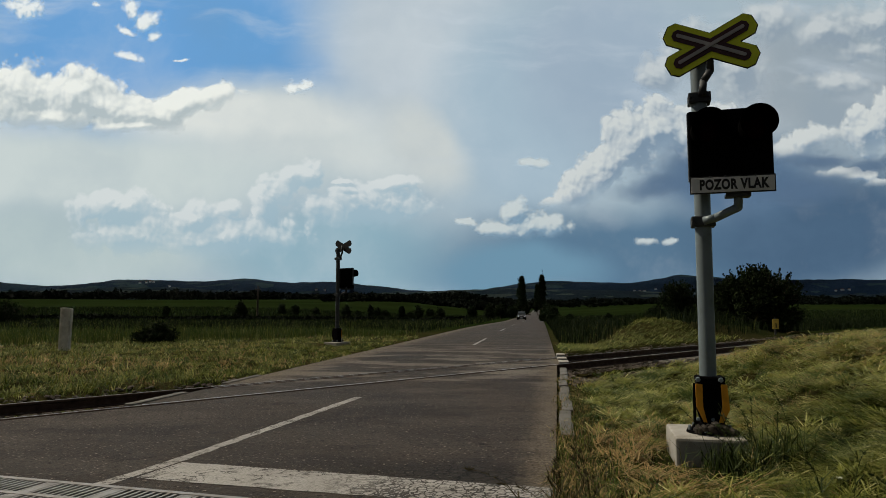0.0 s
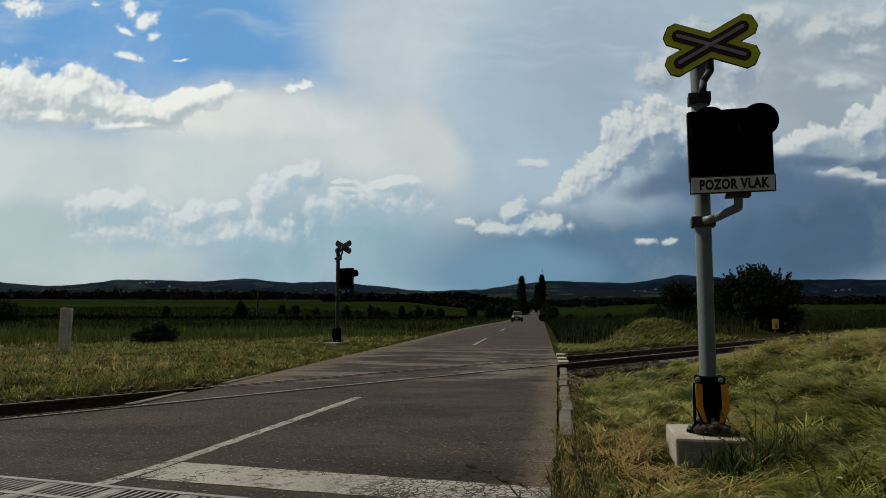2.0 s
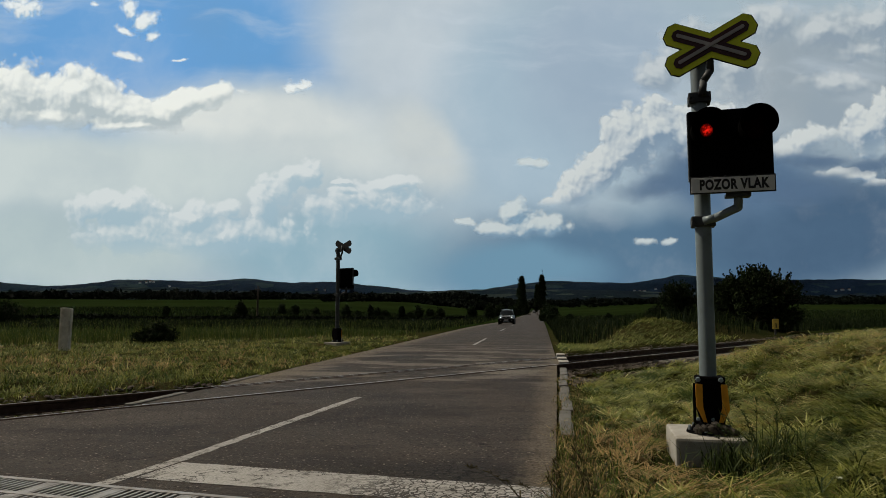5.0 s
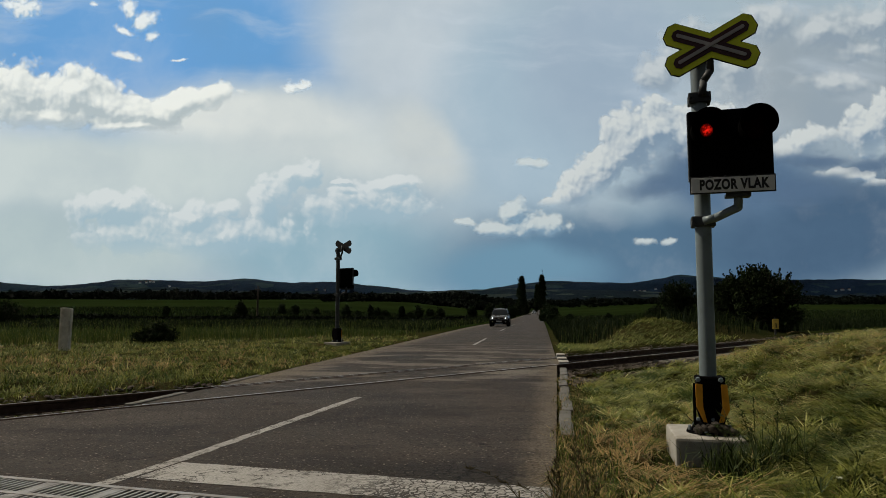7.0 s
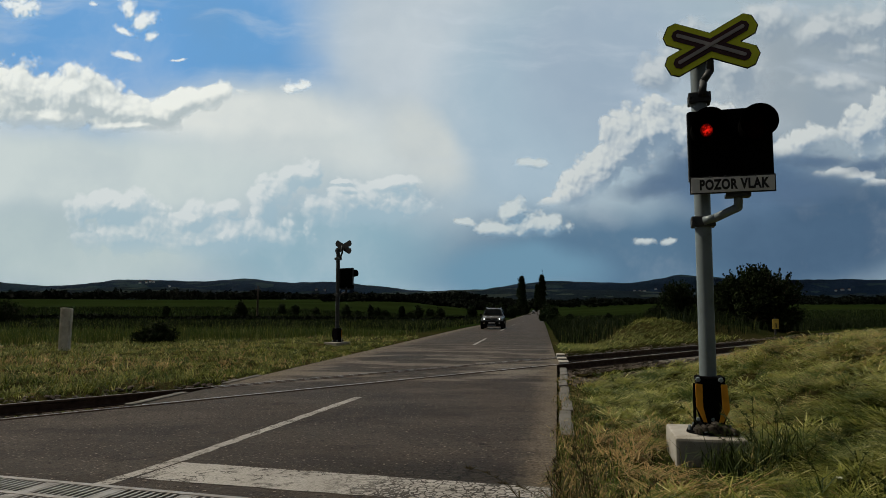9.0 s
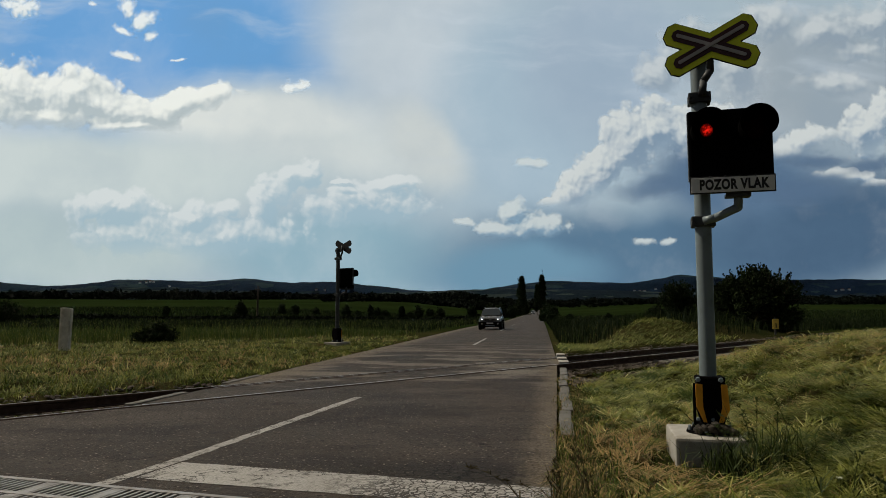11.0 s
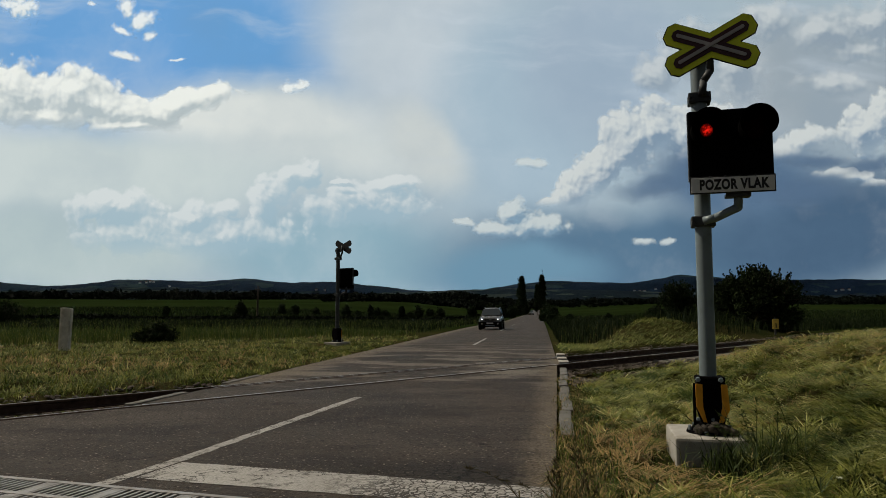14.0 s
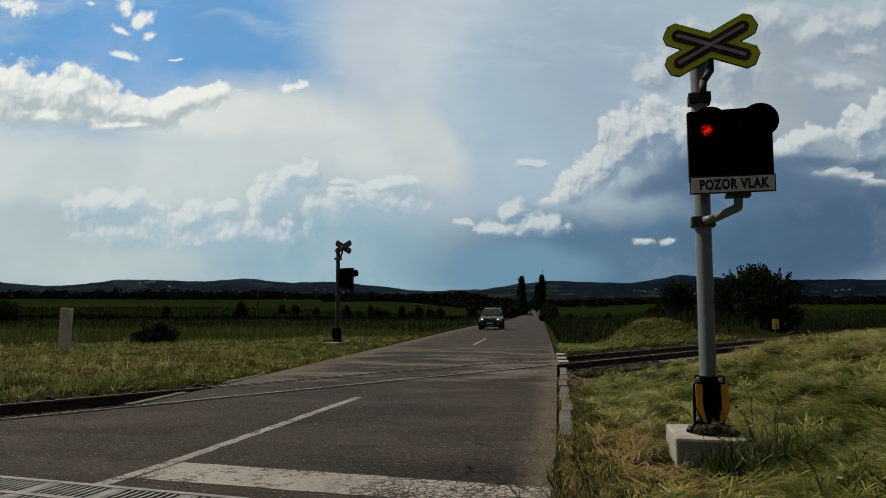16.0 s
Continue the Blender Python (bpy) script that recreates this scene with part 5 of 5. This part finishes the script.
def flower_heads():
    """Small white umbels in the grass."""
    rng = random.Random(6)
    white = painted("white_petals", (0.70, 0.70, 0.62), 0.8, 0, 0.05)
    for x, y in ((1.98, 4.34), (2.03, 4.40), (2.07, 4.31), (2.9, 5.2)):
        z = float(land_z(x, y))
        h = rng.uniform(0.10, 0.16)
        top = empty("white_flower", pose(x, y, z), "small white flower umbel among the grass", "flower", "white flowers")
        part("stem", tube(bmesh.new(), (0, 0, 0), (0, 0, h), 0.002, 0.0015, 5), M_WEED, top)
        bm = bmesh.new()
        for k in range(22):
            a, r = rng.uniform(0, 6.28), rng.uniform(0, 0.022)
            bmesh.ops.create_icosphere(bm, subdivisions=1, radius=0.0045, matrix=Matrix.Translation((math.cos(a) * r, math.sin(a) * r, h + rng.uniform(-0.003, 0.004))))
        tagged(part("blossom", bm, white, top, "white blossom"), kind="stuff")


flower_heads()


# ---- bushes and trees ----
def leaf_cloud(name, centres, size, mat, seed):
    """Small folded leaves, one island each, round the given points."""
    rng = np.random.default_rng(seed)
    k = len(centres)
    a, b = rng.normal(size=(k, 3)), rng.normal(size=(k, 3))
    a /= np.linalg.norm(a, axis=1)[:, None]
    b -= (a * b).sum(1)[:, None] * a
    b /= np.linalg.norm(b, axis=1)[:, None]
    s = size * rng.uniform(0.6, 1.4, k)[:, None]
    n = np.cross(a, b)
    v = np.stack([centres - a * s, centres - b * s * 0.45 + n * s * 0.15, centres + a * s, centres + b * s * 0.45 + n * s * 0.15], 1)
    f = (np.array([(0, 1, 2), (0, 2, 3)])[None] + np.arange(k)[:, None, None] * 4).reshape(-1, 3)
    me = bpy.data.meshes.new(name)
    me.from_pydata(v.reshape(-1, 3).tolist(), [], f.tolist())
    me.materials.append(mat)
    return me


def shrub(name, px, y, h, w, label, category, seed, leaves=2600, leaf=0.09, spiky=0.35, column=False, group="", x=None):
    """A plant of limbs that fan out from a short trunk, with leaves along every limb."""
    rng = np.random.default_rng(seed)
    x = (px - 784) / 1230 * y if x is None else x
    z = float(land_z(x, y))
    top = empty(name, pose(x, y, z - 0.05), label, category, group)
    bm = bmesh.new()
    tube(bm, (0, 0, -0.2), (0, 0, h * (0.9 if column else 0.4)), w * 0.035 + 0.03, w * 0.015 + 0.01, 8)
    pts = []
    limbs = 90 if not column else 130
    per = leaves // limbs
    for i in range(limbs):
        az = rng.uniform(0, 6.28)
        if column:
            z0 = h * rng.uniform(0.05, 0.85)
            ln = min(h - z0, h * rng.uniform(0.12, 0.3))
            f = (z0 + ln) / h
            rad = w / 2 * min(1.0, 0.45 + 2.2 * f) * max(0.0, 1.02 - f) ** 0.55 * rng.uniform(0.3, 1.35)
            tip = Vector((math.cos(az) * rad, math.sin(az) * rad, z0 + ln))
            root = Vector((0, 0, z0))
        else:
            el = rng.uniform(0.0, 1.0) ** 0.8 if rng.random() < 0.9 else 0.0
            r = rng.uniform(0.62, 1.0) if rng.random() > spiky else rng.uniform(0.9, 1.2)
            tip = Vector((math.cos(az) * w / 2 * r * math.cos(el * 1.5), math.sin(az) * w / 2 * r * math.cos(el * 1.5), h * (0.12 + 0.86 * r * math.sin(el * 1.5 + 0.04))))
            root = Vector((0, 0, h * 0.12))
        tip.z = max(0.05, min(tip.z, h * 1.06))
        mid = root.lerp(tip, 0.55) + Vector((0, 0, 0.06 * h))
        if i % 3 == 0:
            tube(bm, root, mid, 0.012 + w * 0.006, 0.008 + w * 0.004, 5, caps=False)
            tube(bm, mid, tip, 0.008 + w * 0.004, 0.004, 5, caps=False)
        f = rng.uniform(0.25, 1.0, per) ** 0.75
        line = np.array(mid)[None] + (np.array(tip) - np.array(mid))[None] * np.clip((f[:, None] - 0.5) * 2, 0, 1)
        inner = np.array(root)[None] + (np.array(mid) - np.array(root))[None] * np.clip(f[:, None] * 2, 0, 1)
        p = np.where(f[:, None] > 0.5, line, inner)
        spread = w * 0.10 * (1.15 - f)[:, None] + leaf * 0.4
        pts.append(p + rng.normal(size=(per, 3)) * spread)
    for i in range(int(46 * max(0, spiky - 0.4) / 0.1) if not column else 14):
        # thin shoots that break the outline
        az, r = rng.uniform(0, 6.28), rng.uniform(0.1, 0.92)
        z0 = h * (0.80 * math.sqrt(max(0, 1 - r * r)) + 0.10) if not column else h * rng.uniform(0.55, 0.9)
        r = r if not column else 0.3 * r
        a = Vector((math.cos(az) * w / 2 * r, math.sin(az) * w / 2 * r, z0))
        b = a + Vector((math.cos(az) * w * 0.16 * r, math.sin(az) * w * 0.16 * r, h * rng.uniform(0.08, 0.30)))
        tube(bm, a, b, 0.012, 0.004, 5, caps=False)
        f = rng.random(22)[:, None]
        pts.append(np.array(a)[None] + (np.array(b) - np.array(a))[None] * f + rng.normal(size=(22, 3)) * leaf * 0.7 * (1.15 - f))
    c = np.concatenate(pts)
    c[:, 2] = np.maximum(c[:, 2], 0.02)
    part("trunk", bm, M_BARK, top, "dark bark")
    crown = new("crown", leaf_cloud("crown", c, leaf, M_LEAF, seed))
    crown.parent = top
    return top


shrub("bush", 1338, 42, 3.35, 4.7, "large dark leafy bush beyond the track", "bush", 21, 15000, 0.10, 0.7)
shrub("bush", 1300, 44, 3.2, 3.6, "large dark leafy bush beyond the track", "bush", 22, 9000, 0.10, 0.5)
shrub("bush", 1198, 60, 3.5, 3.3, "smaller green bush beside the large dark bush", "bush", 23, 6000, 0.11, 0.6)
shrub("bush", 1160, 62, 1.6, 2.0, "low green bush at the field edge", "bush", 24, 1500, 0.11, 0.6)
shrub("round_tree", 428, 110, 3.0, 2.7, "small round dark tree standing in the field", "tree", 25, 3000, 0.14, 0.1)
for i, (px, y, h, w) in enumerate([(500, 150, 2.2, 2.0), (523, 150, 2.0, 2.4), (296, 120, 1.7, 1.5), (12, 70, 2.6, 4.0), (-12, 66, 2.2, 3.5), (287, 28.6, 0.80, 1.5), (262, 28.2, 0.5, 1.2), (835, 150, 2.7, 2.8), (866, 140, 2.9, 2.6), (885, 142, 3.1, 2.8), (903, 150, 2.6, 2.4), (560, 150, 1.6, 1.5), (1075, 130, 1.2, 1.3), (1008, 130, 1.1, 1.5)]):
    shrub("shrub", px, y, h, w, "dark green shrub in the meadow", "shrub", 40 + i, 2600, 0.05 + y * 0.0008, 0.3, group="shrubs in the fields")
rng0 = random.Random(5)
for i, px in enumerate(range(612, 800, 19)):
    shrub("shrub", px + rng0.uniform(-7, 7), 140 + rng0.uniform(-10, 10), rng0.uniform(1.2, 2.7), rng0.uniform(1.4, 2.6), "dark shrub in a row across the field", "shrub", 70 + i, 1500, 0.16, 0.3, group="shrub row")
shrub("poplar", 923, 230, 12.6, 4.2, "tall narrow dark poplar beside the road", "tree", 91, 6000, 0.26, column=True, group="poplars along the road")
shrub("poplar", 959, 232, 13.2, 3.8, "tall narrow dark poplar beside the road", "tree", 92, 6000, 0.26, column=True, group="poplars along the road")
shrub("poplar", 950, 236, 10.0, 2.4, "tall narrow dark poplar beside the road", "tree", 93, 4000, 0.26, column=True, group="poplars along the road")
for i, (px, y, h, w) in enumerate([(914, 210, 3.6, 4.2), (930, 240, 4.5, 3.0), (968, 190, 3.6, 4.0), (978, 180, 3.0, 4.0), (962, 250, 4.5, 4.0), (926, 300, 4.0, 4.0), (964, 330, 5.0, 6.0), (926, 340, 5.0, 6.0), (965, 110, 1.3, 1.6), (975, 95, 1.2, 2.0), (962, 140, 1.6, 2.0)]):
    shrub("roadside_bush", px, y, h, w, "dark bush on the roadside verge", "bush", 120 + i, 1800, 0.22, 0.3, group="bushes along the road")


def far_woods():
    """A belt of trees across the far edge of the fields."""
    rng = np.random.default_rng(77)
    pts = []
    for i in range(1300):
        x = rng.uniform(-760, 820)
        y = rng.uniform(560, 760)
        if abs(x - ROAD_K * y) < 4:
            continue
        h = rng.uniform(7, 12) * (1.0 + 0.25 * math.sin(x * 0.021) + 0.15 * math.sin(x * 0.07)) * (0.62 if x > -260 else 0.85)
        w = rng.uniform(3.0, 6.0)
        z = float(land_z(x, y))
        k = 60
        d = rng.normal(size=(k, 3))
        d /= np.linalg.norm(d, axis=1)[:, None]
        pts.append(np.array([x, y, z + h * 0.5]) + d * np.array([w, w, h * 0.5]) * rng.uniform(0.5, 1.0, (k, 1)))
    for i in range(170):
        x = rng.uniform(-75, 52)
        y = rng.uniform(400, 470)
        h = rng.uniform(2.5, 4.5)
        z = float(land_z(x, y))
        d = rng.normal(size=(60, 3))
        d /= np.linalg.norm(d, axis=1)[:, None]
        if abs(x - ROAD_K * y + 2.7) > 8:
            pts.append(np.array([x, y, z + h * 0.5]) + d * np.array([4, 4, h * 0.5]) * rng.uniform(0.4, 1.0, (60, 1)))
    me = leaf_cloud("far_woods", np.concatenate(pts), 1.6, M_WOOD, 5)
    tagged(new("far_woods", me), "dark belt of woodland beyond the fields", "woodland", kind="stuff")


far_woods()


def hedge_line():
    """A low dark line of weeds along the field's near edge."""
    rng = np.random.default_rng(31)
    x = rng.uniform(-95, 4, 9000)
    y = 100 + 0.12 * (x + 50) + rng.normal(0, 0.9, 9000) + 2 * wave(x, x * 0, 0.05)
    keep = x < ROAD_K * y + ROAD_L - 3
    x, y = x[keep], y[keep]
    h = 0.25 + 0.5 * (0.5 + 0.5 * wave(x, x * 0, 0.35)) * rng.random(len(x))
    c = np.stack([x, y, land_z(x, y) + h * rng.random(len(x)) + 0.25], 1)
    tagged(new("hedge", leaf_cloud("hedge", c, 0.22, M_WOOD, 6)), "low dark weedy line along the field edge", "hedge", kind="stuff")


hedge_line()


# ---- distant hills and villages ----
def hill_material(name, wood, field, share):
    n = Nodes(name)
    v = n.coords()
    patch = n.voronoi(n.vec("MULTIPLY", n.vec("ADD", v, n.vec("SCALE", n.noise(v, 0.01, 3, color=True), scale=60.0)), (0.6, 1.0, 3.0)), 0.014, out="Color")
    sep = n.node("ShaderNodeSeparateXYZ")
    n.put(sep.inputs[0], patch)
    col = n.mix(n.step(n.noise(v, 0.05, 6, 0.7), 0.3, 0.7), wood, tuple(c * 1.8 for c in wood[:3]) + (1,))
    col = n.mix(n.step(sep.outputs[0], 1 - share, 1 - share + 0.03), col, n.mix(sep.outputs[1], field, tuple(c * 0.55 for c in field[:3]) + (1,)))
    return n.surface(col, 0.95, 0, n.bump(n.noise(v, 0.09, 5, 0.7), 1.0, 6.0), 0.1)


def ridge(name, y0, depth, profile, mat, label, rough):
    """A long hill: height over the bearing u = x / y, falling off to both sides."""
    bm = bmesh.new()
    cols, rows = 260, 14
    grid = []
    for j in range(rows + 1):
        f = j / rows
        y = y0 + depth * f
        row = []
        for i in range(cols + 1):
            u = -0.95 + 1.9 * i / cols
            top = profile(u) + rough * (noise.noise(Vector((u * 55, j * 0.5, 0))) + 0.6 * noise.noise(Vector((u * 160, j, 3))))
            row.append(bm.verts.new((u * y, y, max(-20, top * math.sin(math.pi * 0.5 * min(1, f * 1.45)) * (1 if f < 0.7 else 1 - (f - 0.7) * 1.5)))))
        grid.append(row)
    for r, s in zip(grid, grid[1:]):
        for i in range(cols):
            bm.faces.new((r[i], r[i + 1], s[i + 1], s[i]))
    ob = smooth(part(name, bm, mat))
    return tagged(ob, label, "hills", kind="structure")


def bell(u, c, w, h):
    return h * math.exp(-((u - c) / w) ** 2)


def far_profile(u):
    return 118 + bell(u, -0.66, 0.07, 28) + bell(u, -0.47, 0.07, 22) + bell(u, -0.40, 0.09, 28) + bell(u, -0.28, 0.06, 38) + bell(u, -0.16, 0.06, 30) - bell(u, 0.0, 0.075, 22) + bell(u, 0.15, 0.06, 30) + bell(u, 0.23, 0.06, 20) + bell(u, 0.34, 0.055, 56) + bell(u, 0.42, 0.06, 30) + bell(u, 0.52, 0.09, 34) + bell(u, 0.66, 0.1, 36)


def mid_profile(u):
    return 60 + 8 * math.sin(u * 9) + bell(u, -0.4, 0.15, 14) + bell(u, 0.05, 0.15, 8)


# the far hills' base colour carries the blue of distance haze
ridge("hills_far", 3000, 900, far_profile, hill_material("haze_blue_forest", (0.007, 0.014, 0.025, 1), (0.036, 0.056, 0.052, 1), 0.22), "dark wooded hills on the skyline, distance haze coloured in as blue", 5.0)
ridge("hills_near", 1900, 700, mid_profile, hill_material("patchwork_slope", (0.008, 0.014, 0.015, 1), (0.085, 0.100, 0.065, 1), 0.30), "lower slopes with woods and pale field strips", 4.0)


def village():
    """Scattered far houses: pale walls under pitched roofs."""
    wall, roof = painted("pale_render", (0.65, 0.63, 0.58), 0.9, 0, 0.1), painted("roof_tiles", (0.16, 0.08, 0.06), 0.9, 0, 0.1)
    rng = random.Random(12)
    spots = [(266, 0.46), (259, 0.44), (272, 0.45), (248, 0.42), (300, 0.36), (835, 0.30), (829, 0.29), (843, 0.30), (690, 0.28), (705, 0.30), (720, 0.27), (745, 0.28), (1132, 0.28), (1140, 0.27), (1122, 0.29), (1160, 0.28), (1490, 0.27), (1502, 0.28), (1478, 0.26), (560, 0.30), (575, 0.29), (1065, 0.28), (1040, 0.27), (1020, 0.27)]
    for i, (px, f) in enumerate(spots):
        u, y = (px - 784) / 1230, 3000 + 900 * f
        z = far_profile(u) * math.sin(math.pi * 0.5 * min(1, f * 1.45)) - 2
        w, d, h = rng.uniform(7, 13), 8, rng.uniform(4, 6)
        top = empty("house", pose(u * y, y, z, 0, 0, rng.uniform(-25, 25)), "small distant pale house with a dark pitched roof", "house", "houses of the far village")
        part("wall", box(bmesh.new(), (0, 0, h / 2), (w, d, h + 4)), wall, top)
        bm = bmesh.new()
        flat(bm, [(-d / 2 - 0.5, h + 2), (d / 2 + 0.5, h + 2), (0, h + 6)], -w / 2, w / 2, Matrix.Rotation(math.pi / 2, 4, "Z"))
        part("roof", bm, roof, top)
        for k in (-0.25, 0.25):
            part("window", box(bmesh.new(), (k * w, -d / 2 - 0.05, h * 0.6), (1.6, 0.2, 1.8)), M_INK, top)


village()


# ---- what moves ----
def car_y(t):
    """How far up the road the car is: it slows and halts."""
    ts = [0, 1, 2, 3, 4, 5, 6.5, 7, 7.5, 8, 8.5, 9, 9.6, 10.4, 16]
    ys = [118.5, 107.2, 96.2, 85.5, 75.4, 67.2, 58.6, 56.0, 53.5, 51.2, 49.4, 48.0, 46.9, 46.4, 46.4]
    # monotone cubic through the stations
    d = [(ys[i + 1] - ys[i]) / (ts[i + 1] - ts[i]) for i in range(len(ts) - 1)]
    m = [d[0]] + [0 if d[i - 1] * d[i] <= 0 else 2 * d[i - 1] * d[i] / (d[i - 1] + d[i]) for i in range(1, len(d))] + [0]
    i = max(k for k in range(len(ts) - 1) if ts[k] <= t or k == 0)
    h = ts[i + 1] - ts[i]
    u = (t - ts[i]) / h
    return 1.05 * ((2 * u ** 3 - 3 * u ** 2 + 1) * ys[i] + (u ** 3 - 2 * u ** 2 + u) * h * m[i] + (3 * u ** 2 - 2 * u ** 3) * ys[i + 1] + (u ** 3 - u ** 2) * h * m[i + 1])


def motions():
    for layer, turn in DRIFT:
        walk(layer, [(0.0, pose(*EYE, 0, 0, -turn / 2)), (16.0, pose(*EYE, 0, 0, turn / 2))])
    rows = []
    for k in range(0, 161):
        y = car_y(k / 10)
        rows.append((k / 10, pose(ROAD_K * y - 3.41, y, float(road_z(y)) + 0.025, 0, 0, -8)))
    walk(CAR, rows)
    times = [k / 30 for k in range(0, 316)] + [16.0]
    for w, x, y in WHEELS:
        walk(w, [(t, pose(x, y, 0.34) @ Matrix.Rotation((124.4 - car_y(t)) / 0.33, 4, "X")) for t in times])
    far_y = lambda t: 425 - 12.6 * t
    walk(CAR_BEHIND, [(k, pose(ROAD_K * far_y(k) - 3.25, far_y(k), float(road_z(far_y(k))) + 0.025, 0, 0, -8)) for k in range(17)])
    for w, x, y in WHEELS_BEHIND:
        walk(w, [(k / 30, pose(x, y, 0.34) @ Matrix.Rotation(12.6 * k / 30 / 0.34, 4, "X")) for k in range(481)])
    # the two red lamps wink in turn: each light comes forward in its lens while it is on
    for lamp, lead, lasts in zip(LAMPS, (0.04, 0.68), (0.54, 0.29)):
        p = lamp.matrix_basis.translation.copy()
        dark, lit = pose(p.x, p.y, p.z), pose(p.x, p.y - 0.088, p.z)
        rows = [(0.0, dark)]
        for k in range(17):
            a = lead + 0.995 * k
            for t, m in ((a - 1 / 30, dark), (a, lit), (a + lasts, lit), (a + lasts + 1 / 30, dark)):
                if rows[-1][0] + 0.02 < t < 15.98:
                    rows.append((t, m))
        rows.append((16.0, rows[-1][1]))
        walk(lamp, rows)
    for lamp in FAR_LAMPS:
        m = lamp.matrix_basis.copy()
        walk(lamp, [(0.0, m), (16.0, m)])
    for ob, m, phase, amount in SWAYING:
        rows = []
        for k in range(0, 41):
            t = k * 0.4
            a = amount * (0.6 * math.sin(1.9 * t + phase) + 0.4 * math.sin(4.3 * t + 2 * phase))
            rows.append((t, m @ pose(0, 0, 0, 0.5 * a, a, 0)))
        walk(ob, rows)


motions()
